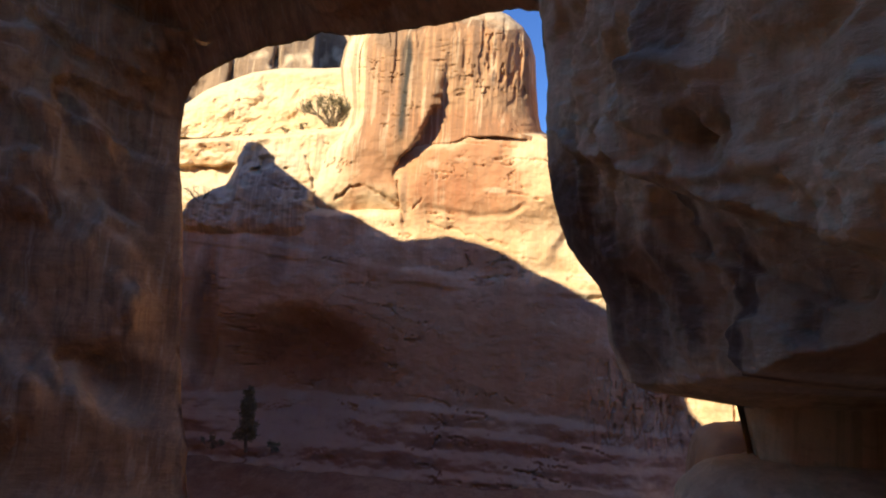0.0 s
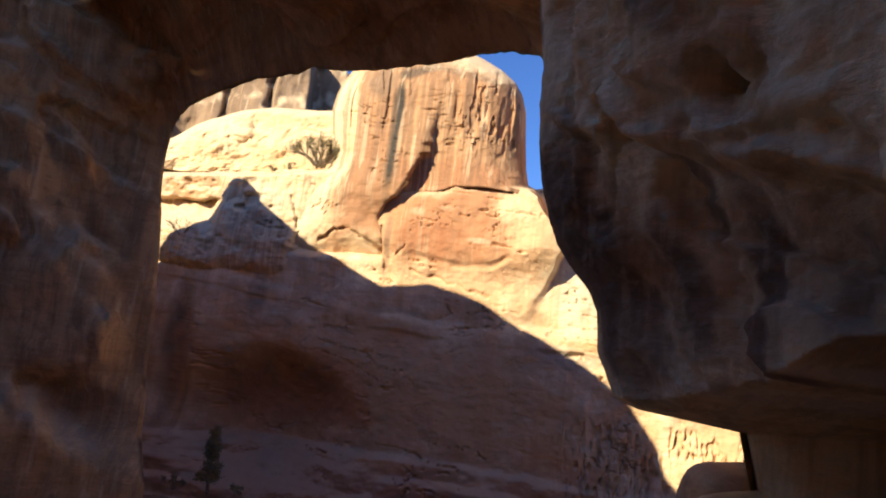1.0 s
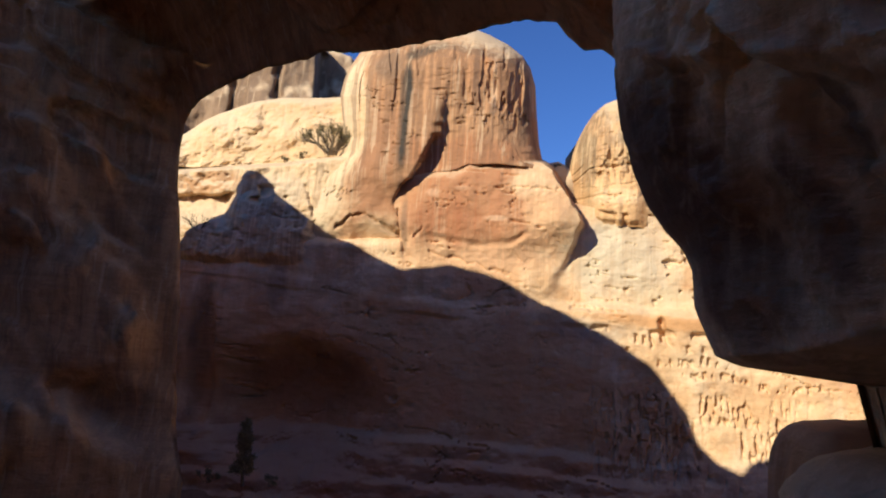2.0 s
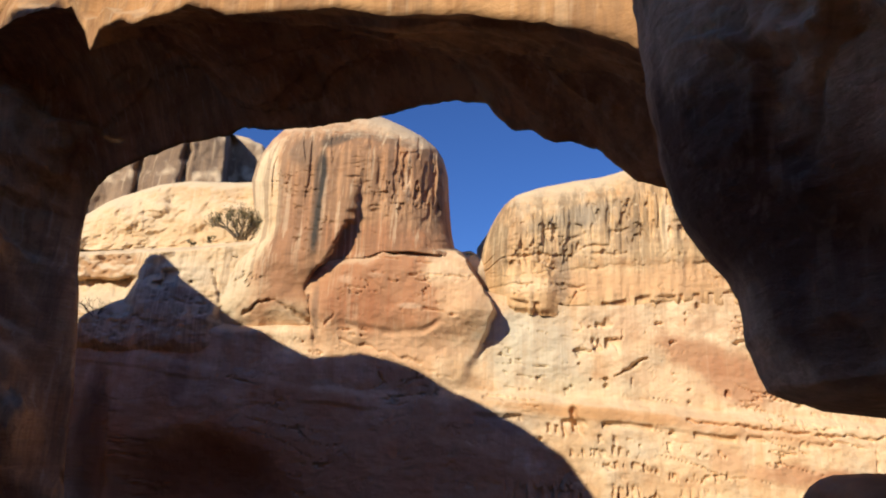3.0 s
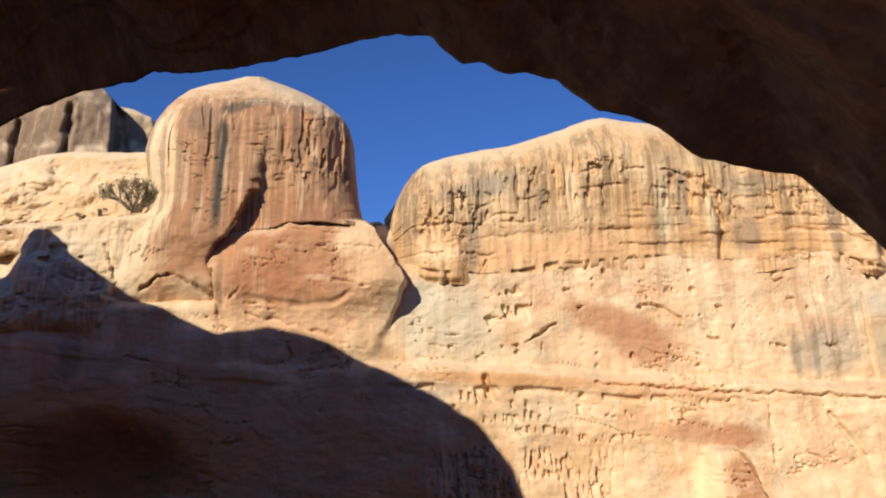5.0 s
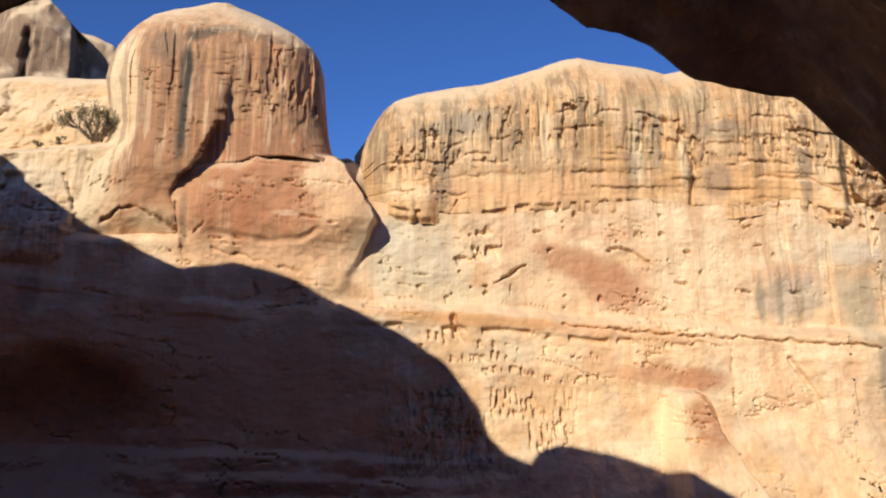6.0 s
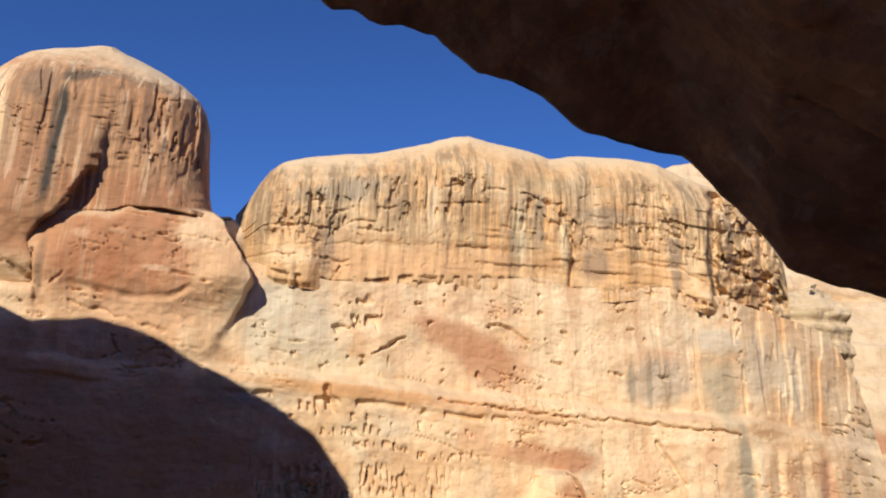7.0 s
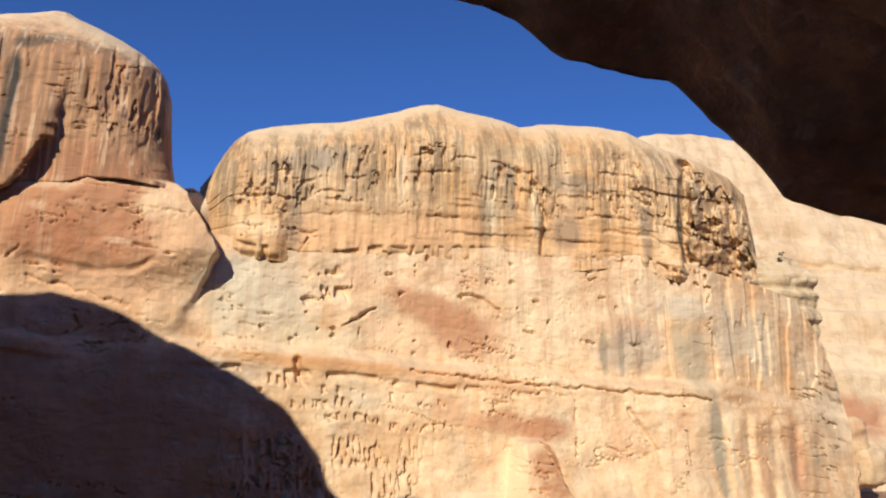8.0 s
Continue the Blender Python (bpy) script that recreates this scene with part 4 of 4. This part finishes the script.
def arch_body():
    # stations: down the left leg (part 0 to 1), then along the span
    leg, span = 110, 420
    a = np.linspace(0, 1, leg, endpoint=False)
    lb = np.array([(-14, -16), (-17, -9), (-19.6, -3), (-20.7, 2), (-21.1, 5), (-21.9, 8), (-22.15, 9.6), (-21.9, 10.6), (-21.2, 11.15), (-20.2, 11.45)])
    lf = np.array([(-20, -16), (-21, -9), (-22, -4), (-22.5, 3), (-22.8, 8), (-23, 12), (-23.2, 14), (-23.5, 15.4), (-23.7, 16.1), (-24, 16.5)])
    ln = np.array([-16, -16, -16, -16, -15, -13, -11, -9, -7, -5.5])
    k = np.linspace(0, 1, len(lb))
    sb, zb = np.interp(a, k, lb[:, 0]), np.interp(a, k, lb[:, 1])
    sf, zf = np.interp(a, k, lf[:, 0]), np.interp(a, k, lf[:, 1])
    sb = sb + 0.9 * fbm(zb * 0.45, zb * 0, zb * 0 + 5, 4) * sstep(11.3, 9, zb)
    nf = np.interp(a, k, ln)
    sc = np.linspace(-36, -24, leg, endpoint=False)
    b = np.linspace(0, 1, span)
    s2 = -20.2 + 42.2 * b
    s3 = np.interp(b, [0, 0.25, 0.4, 1], [-24, -9.65, -3.32, 22])
    SB, ZB = np.r_[sb, s2], np.r_[zb, curve(s2, SOFFIT_BACK)]
    SF, ZF = np.r_[sf, s3], np.r_[zf, curve(s3, SOFFIT_FRONT)]
    SC = np.r_[sc, np.interp(b, [0, 0.25, 1], [-24, -9.65, 22])]
    ZC = np.maximum(curve(SC, CREST), -16)
    NF = np.r_[nf, np.full(span, -5.5)]
    under, front, top, rear = 70, 46, 14, 30
    S, N, Z = [], [], []
    for i in range(under):                      # soffit from the rear edge to the front edge
        t = i / under
        arc = 4 * t * (1 - t)
        S.append(SB + (SF - SB) * t)
        N.append(NF * t)
        lift = (0.8 + 1.3 * sstep(-8, -12, SB)) * arc * sstep(-26, -20, SB + (SF - SB) * t) * sstep(12, 6, SB)
        Z.append(ZB + (ZF - ZB) * t + lift)
    for i in range(front):                      # front face up to the crest
        t = i / front
        S.append(SF + (SC - SF) * t)
        N.append(NF + (-3.2 - NF) * t ** 3)
        Z.append(ZF + (ZC - 0.5 - ZF) * t)
    for i in range(top):
        t = i / top
        S.append(SC + 0 * t)
        N.append(-3.2 + 2.4 * t + 0 * SC)
        Z.append(ZC - 0.5 * (2 * t - 1) ** 2)
    for i in range(rear):
        t = i / rear
        S.append(SC + (SB - SC) * t)
        N.append(-0.8 + 0.8 * t + 0 * SC)
        Z.append(ZC - 0.5 + (ZB - ZC + 0.5) * t)
    S, N, Z = np.array(S).T, np.array(N).T, np.array(Z).T
    X, Y, Z = fin(S, N, Z)
    d = 0.35 * fbm(X * 0.35, Y * 0.35, Z * 0.5, 5) + 0.2 * fbm(X * 1.5, Y * 1.5, Z * 2.2, 5, 0.65)
    row = np.arange(Z.shape[1])[None, :]
    wave = sstep(2, 14, row) * sstep(under - 2, under - 14, row)
    slabs = np.floor(4 * fbm(S * 0.09 + 3, N * 0.5, S * 0, 3) * 2 + 0.5) / 4
    Z = Z + d + wave * (0.9 * fbm(X * 0.22 + 9, Y * 0.22, Z * 0.1, 4) + 0.5 * slabs)
    face = sstep(under + 1, under + 5, row) * sstep(under + front, under + front - 5, row)
    d2 = face * (0.9 * fbm(X * 0.3, Y * 0.3, Z * 0.35 + 5, 5) + 0.5 * pockets(S, Z, 0.8, 0.7, 0.62) * sstep(-2, -7, S))
    inner = sstep(-17.5, -20.5, S) * wave
    d3 = inner * (3.2 * fbm(X * 0.22 + 4, Y * 0.22, Z * 0.3 + 0.25 * N, 6) + 0.7 * np.floor(3 * vnoise(Z * 0.35 + N * 0.12, N * 0.1, N * 0 + 3)) - 0.9)
    terr = 4 * vnoise(N * 0.3 + 0.2 * Z, Z * 0.45 - 0.15 * N, S * 0.3 + 7)
    d3 = d3 + inner * (0.5 * (np.floor(terr) + sstep(0.3, 0.7, terr % 1.0)) - 0.9 + 0.6 * fbm(X * 0.9, Y * 0.9, Z * 1.4 + 3, 6, 0.65))
    X, Y = X + NX.x * d2 + AX.x * d3, Y + NX.y * d2 + AX.y * d3
    sheet("arch_body", X, Y, Z, M_ARCH, arch, wrap=True)


arch_body()


def fin_wall():
    """Solid unseen wall carried on from the arch's left leg to shadow the cliff."""
    s, v = np.meshgrid(np.linspace(-95, -27, 240), np.linspace(0, 1, 90), indexing="ij")
    zc = curve(s, CREST) + 0.3 * fbm(s * 0.3, s * 0, s * 0, 3)
    t = np.abs(2 * v - 1)
    z = -18 + (zc + 18) * (1 - t ** 2.0)
    n = np.where(v < 0.5, -2 - 2.2 * t, -2 + 2.2 * t)
    n = n + 0.8 * fbm(s * 0.2, z * 0.2, v * 2, 4) * sstep(0, 0.3, t)
    X, Y, Z = fin(s, n, z)
    sheet("left_wall", X, Y, Z, M_ARCH, arch)


fin_wall()

# ---- the near wall on the walker's right ----
near = thing("rock_wall", "weathered overhanging sandstone wall with dark water stains", "rock wall")
EDGE = [(-4, 0.25), (1.16, 0.20), (1.22, 0.13), (1.27, 0.07), (1.38, 0.02), (1.5, -0.03), (1.68, -0.05), (1.78, -0.10), (1.87, -0.18), (1.98, -0.26), (2.1, -0.31), (2.3, -0.36), (2.7, -0.41), (3.3, -0.46), (4.0, -0.53), (5.5, -0.55), (9, 0.1)]


def near_body():
    """Swept along a plan line from behind the walker, past the corner, to the back; rows run down the face, round the lip and into the hollow."""
    plan = [(3.6, -6.0), (2.6, -3.5), (1.9, -1.5), (1.45, 0.0), (1.1, 1.0), (0.83, 1.8), (0.6, 2.5), (0.38, 3.1), (0.18, 3.6), (0.03, 3.95), (0.0, 4.2), (0.04, 4.55), (0.3, 5.0), (1.1, 5.6), (2.4, 6.6), (4.4, 8.6)]
    p = np.array(plan)
    run = np.r_[0, np.cumsum(np.hypot(*np.diff(p, axis=0).T))]
    q = np.concatenate([np.linspace(0, 6, 60, endpoint=False), np.linspace(6, 12.4, 380, endpoint=False), np.linspace(12.4, run[-1], 60)])
    px, py = np.interp(q, run, p[:, 0]), np.interp(q, run, p[:, 1])
    for _ in range(2):
        px[1:-1], py[1:-1] = (px[:-2] + 2 * px[1:-1] + px[2:]) / 4, (py[:-2] + 2 * py[1:-1] + py[2:]) / 4
    tx, ty = np.gradient(px), np.gradient(py)
    ln = np.hypot(tx, ty)
    ox, oy = -ty / ln, tx / ln                     # outward, towards the walker's side
    zs = np.concatenate([np.linspace(9, 4.2, 40, endpoint=False), np.linspace(4.2, 1.3, 210, endpoint=False)])
    lip = 60
    Q, V = np.meshgrid(q, np.arange(len(zs) + lip), indexing="ij")
    PX, PY, OX, OY = (np.repeat(c[:, None], V.shape[1], 1) for c in (px, py, ox, oy))
    lipz = curve(Q, [(0, 3.0), (7.4, 2.15), (8.3, 1.78), (8.9, 1.57), (9.25, 1.46), (9.97, 1.36), (10.6, 1.30), (17.2, 1.30)]) + 0.04 * fbm(Q * 3, Q * 0, Q * 0, 4)
    col = np.r_[zs, np.full(lip, 1.3)][None, :]
    t = np.clip((V - len(zs)) / lip, 0, 1)
    Z = np.where(V < len(zs), np.where(col > 4.2, col, lipz + (col - 1.3) * (4.2 - lipz) / 2.9), lipz - 0.03 * np.minimum(t * 8, 1) - 0.08 * t - 3.0 * np.clip((t - 0.8) / 0.2, 0, 1))
    out = np.where(V < len(zs), 0, -(0.5 + 2.0 * sstep(10.4, 9.3, Q)) * np.minimum(t / 0.8, 1))
    # the corner's outline shifts sideways with height
    shift = curve(Z, EDGE)
    out = out - np.clip(Z - 4.2, 0, 9) * 0.15
    X, Y = PX + OX * out + shift * sstep(7.5, 10.0, Q) * sstep(15, 12.5, Q), PY + OY * out
    f = fbm(Q * 1.1, Z * 1.4, Q * 0, 5)
    # a ragged break parts the pale, scooped upper face from the stained, set-back lower one
    brk = curve(PY, [(-6, 1.2), (1.5, 1.62), (2.41, 1.86), (2.76, 2.0), (3.08, 2.14), (3.18, 2.28), (3.23, 2.33), (3.3, 2.24), (3.7, 2.4), (4.1, 2.58), (4.42, 2.74), (5.2, 3.0), (9, 3.2)]) + 0.10 * fbm(Q * 4.0, Q * 0, Q * 0, 4)
    above = sstep(-0.02, 0.05, Z - brk)
    rel = 0.12 * f + above * (0.10 * sstep(10.5, 9.7, Q) + 0.26 * (0.10 - np.abs(fbm(Q * 1.5 + 3, Z * 1.7 + Q * 0.6, Q * 0 + 9, 4))))
    rel = rel + 0.07 * sstep(10.5, 9.7, Q) * above * sstep(0.16, 0.02, Z - brk) + (1 - above) * (0.12 * fbm(Q * 2.6, Z * 0.9, Q * 0 + 6, 4) - 0.03 * sstep(0.02, 0.0, np.abs(fbm(Q * 1.3 + 2, Z * 0.7, Q * 0 + 5, 3))))
    step = 4 * vnoise(Q * 1.7 + 0.9 * Z, Z * 2.3 - 0.8 * Q, Q * 0 + 31)
    rel = rel + 0.06 * (np.floor(step) + sstep(0.42, 0.58, step % 1.0)) - 0.14 + 0.12 * fbm(Q * 6, Z * 8, Q * 0 + 4, 5, 0.65)
    # fine cross-beds that lean over the upper face, ripples low on the lower one
    bed = np.abs(((Z * 16.0 + Q * 2.5 + 2.0 * f) % 1.0) - 0.5)
    rel = rel - 0.012 * sstep(0.14, 0.0, bed) * sstep(0.4, 0.6, vnoise(Q * 1.2, Z * 1.2, Q * 0 + 12))
    for (cq, cz, r, d) in ((9.25, 2.27, 0.06, 0.2), (9.2, 2.22, 0.15, 0.06), (9.42, 2.12, 0.09, 0.05), (9.55, 2.5, 0.12, 0.07), (9.55, 2.62, 0.16, 0.07), (10.3, 2.95, 0.25, 0.08), (8.4, 1.75, 0.22, 0.08), (9.9, 2.35, 0.1, 0.04)):
        rel = rel - d * sstep(1.0, 0.55, np.hypot((Q - cq) / r, (Z - cz) / (r * 0.9)))
    rel = rel * (1 - 0.85 * sstep(10.1, 10.8, Q) * sstep(13.6, 12.8, Q)) - 0.03
    X, Y = X + OX * rel, Y + OY * rel
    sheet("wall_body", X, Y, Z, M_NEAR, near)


near_body()

ledge = thing("rock_ledge", "pale smooth sandstone ledge under the overhanging wall", "rock")
rubble_block("ledge_body", (1.95, 3.3, 0.2), (1.30, 1.7, 0.80), M_NEAR, ledge, 12, 0.3, 0.12, 5.0, 120)
boulder = thing("boulder", "rounded brown boulder wedged under the wall", "boulder")
rubble_block("boulder_body", (1.14, 5.15, 0.1), (0.62, 0.5, 0.88), M_ARCH, boulder, 21, 0.0, 0.06, 7.0, 100)

# ---- unseen wall added behind the walker, blocks sun and sky ----
rear = tagged(new("shade_wall_behind"), "unseen sandstone wall added behind the trail to block sun and sky", "cliff", kind="structure")
x, v = np.meshgrid(np.linspace(-75, 60, 160), np.linspace(0, 1, 70), indexing="ij")
zt = curve(x, [(-75, 43), (-55, 41.5), (-46, 39.2), (-41.7, 36.5), (-39, 35.8), (-35, 33.3), (-31.5, 29.2), (-22, 22.6), (-17, 19.6), (-14, 17.6), (-10, 15.2), (-6, 13.5), (-1, 10), (12, 11), (24, 24), (32, 36), (60, 50)])
t = np.abs(2 * v - 1)
z = -6 + (zt + 6) * (1 - t ** 2)
y = -13 + np.where(v < 0.5, 4.0 * t, -6.0 * t) + 2 * fbm(x * 0.15, z * 0.2, v * 3, 4) * sstep(0, 0.4, t)
sheet("rock_face", x, y, z, M_ARCH, rear)


# ---- plants ----
def shrub(name, label, at, size, seed, leaves, branches=26, leaf=0.09, material=None):
    """Bare forking branches with small leaf blades."""
    rnd = random.Random(seed)
    top = thing(name, label, "shrub", at)
    bm = bmesh.new()
    tips = []

    def limb(p, d, length, r, depth):
        q = p + d * length
        side = d.orthogonal().normalized()
        other = d.cross(side)
        ring0 = [bm.verts.new(p + (side * math.cos(a) + other * math.sin(a)) * r) for a in (0, 2.09, 4.19)]
        ring1 = [bm.verts.new(q + (side * math.cos(a) + other * math.sin(a)) * r * 0.6) for a in (0, 2.09, 4.19)]
        for i in range(3):
            bm.faces.new((ring0[i], ring0[(i + 1) % 3], ring1[(i + 1) % 3], ring1[i]))
        if depth == 0:
            tips.append((p, q))
            return
        for _ in range(3):
            e = (d + Vector((rnd.uniform(-0.8, 0.8), rnd.uniform(-0.8, 0.8), rnd.uniform(-0.2, 0.6)))).normalized()
            limb(q, e, length * rnd.uniform(0.55, 0.85), r * 0.6, depth - 1)

    for _ in range(branches // 3):
        d = Vector((rnd.uniform(-1, 1), rnd.uniform(-1, 1), rnd.uniform(0.35, 1.3))).normalized()
        limb(Vector((rnd.uniform(-0.12, 0.12) * size, rnd.uniform(-0.12, 0.12) * size, -0.1)), d, size * rnd.uniform(0.26, 0.4), 0.025 * size, 2)
    me = bpy.data.meshes.new("stem")
    bm.to_mesh(me)
    bm.free()
    me.materials.append(M_TWIG)
    new("stem", me).parent = top
    if leaves:
        bm = bmesh.new()
        for p, q in tips:
            for _ in range(leaves):
                c = p.lerp(q, rnd.uniform(0.2, 1.2)) + Vector((rnd.gauss(0, 1), rnd.gauss(0, 1), rnd.gauss(0, 1))) * size * 0.05
                a = Vector((rnd.gauss(0, 1), rnd.gauss(0, 1), rnd.gauss(0, 1))).normalized() * leaf * rnd.uniform(0.6, 1.4)
                b = a.orthogonal().normalized() * leaf * 0.5
                bm.faces.new([bm.verts.new(c + e) for e in (-a, b, a, -b)])
        me = bpy.data.meshes.new("foliage")
        bm.to_mesh(me)
        bm.free()
        me.materials.append(M_LEAF)
        new("foliage", me).parent = top
    return top


def juniper(name, label, at, tall, wide, seed):
    """A tapered trunk with short limbs and an uneven upright crown of leaf sprays."""
    rnd = random.Random(seed)
    top = thing(name, label, "tree", at)
    bm = bmesh.new()
    rings = []
    for i in range(9):
        t = i / 8
        c = Vector((0.12 * math.sin(3 * t + seed), 0.1 * math.cos(4 * t), -0.3 + tall * 0.95 * t))
        r = 0.16 * (1 - t) + 0.015
        rings.append([bm.verts.new(c + Vector((math.cos(a), math.sin(a), 0)) * r) for a in (0, 1.05, 2.09, 3.14, 4.19, 5.24)])
    for lo, hi in zip(rings[:-1], rings[1:]):
        for i in range(6):
            bm.faces.new((lo[i], lo[(i + 1) % 6], hi[(i + 1) % 6], hi[i]))
    sprays = []
    for _ in range(70):
        t = rnd.uniform(0.12, 1.0)
        a = rnd.uniform(0, 6.283)
        reach = wide * (1.08 - t) ** 0.7 * rnd.uniform(0.45, 1.1)
        p = Vector((0, 0, tall * 0.93 * t))
        q = p + Vector((math.cos(a) * reach, math.sin(a) * reach, 0.35 * reach + rnd.uniform(0, 0.25)))
        side = Vector((-math.sin(a), math.cos(a), 0)) * 0.03
        bm.faces.new([bm.verts.new(v) for v in (p - side, p + side, q)])
        sprays += [p.lerp(q, k) for k in (0.5, 0.75, 0.95, 1.05)]
    me = bpy.data.meshes.new("trunk")
    bm.to_mesh(me)
    bm.free()
    me.materials.append(M_TWIG)
    new("trunk", me).parent = top
    bm = bmesh.new()
    for c in sprays:
        for _ in range(22):
            o = c + Vector((rnd.gauss(0, 1), rnd.gauss(0, 1), rnd.gauss(0, 1))) * 0.13
            a = Vector((rnd.gauss(0, 1), rnd.gauss(0, 1), rnd.gauss(0.5, 1))).normalized() * rnd.uniform(0.06, 0.13)
            b = a.orthogonal().normalized() * 0.04
            bm.faces.new([bm.verts.new(o + e) for e in (-a, b, a, -b)])
    me = bpy.data.meshes.new("crown")
    bm.to_mesh(me)
    bm.free()
    me.materials.append(M_LEAF)
    new("crown", me).parent = top
    return top


# shrubs and a small tree on the ledges
shrub("shrub", "rounded grey-green shrub growing on the pale bench", (-27.3, 70.8, 19.3), 4.0, 4, 16, 54)
shrub("shrub", "low dry shrub at the foot of the pale bench wall", (-30.2, 70.8, 18.9), 1.0, 5, 4, 15)
shrub("shrub", "small dry shrub at the foot of the bench wall", (-32.0, 70.6, 18.4), 0.8, 15, 4, 15)
shrub("shrub", "bare grey shrub on a pale ledge above the shade", (-38.7, 66.9, 10.9), 2.2, 7, 0)
shrub("shrub", "dark low shrub in the gap beside the dome", (-5.6, 75.6, 19.0), 0.55, 8, 5, 15)
juniper("juniper_tree", "small dark upright juniper tree in the canyon shade", (-28.8, 60.0, -10.4), 5.2, 0.95, 9)
shrub("shrub", "dark low shrub beside the shaded juniper", (-31.8, 60.0, -10.6), 1.5, 10, 6, 18)
shrub("shrub", "dark low shrub on the shaded canyon floor", (-26.4, 59.8, -10.4), 1.2, 11, 6, 18)
shrub("shrub", "tiny green shrub on the ledge block", (64.6, 85.6, 20.6), 0.9, 12, 6, 15)
shrub("shrub", "tiny green shrub on the rubble slope", (72.0, 92.0, 5.5), 1.2, 13, 6, 15)

# ---- unseen wall added on the right, cuts the sky light ----
side = tagged(new("sky_block_wall"), "unseen tall sandstone wall added beside the trail to block sky light", "cliff", kind="structure")
u, v = np.meshgrid(np.linspace(0, 1, 110), np.linspace(0, 1, 60), indexing="ij")
t = np.abs(2 * v - 1)
z = -14 + (54 + 4 * fbm(u * 6, u * 0, u * 0, 4)) * (1 - t ** 2)
off = np.where(v < 0.5, -4.0 * t, 6.0 * t) + 3 * fbm(u * 9, z * 0.15, v * 3, 4) * sstep(0, 0.4, t)
sheet("rock_face", 24 + 46 * u + 0.8 * off, -14 + 56 * u - 0.6 * off, z, M_ARCH, side)

# pale blocks on the far rubble slope
for at, size, seed in (((68.5, 84.0, -1.2), (3.6, 2.5, 2.2), 41), ((71.5, 83.0, -4.6), (3.0, 2.4, 2.4), 43), ((66.5, 81.5, -5.2), (2.2, 2.0, 1.6), 47)):
    rock = thing("pale_boulder", "pale angular boulder on the far rubble slope", "boulder", group="boulders on the rubble slope")
    rubble_block("boulder_body", at, size, M_FAR, rock, seed, seed * 0.3, 0.35, 3.5, 48)
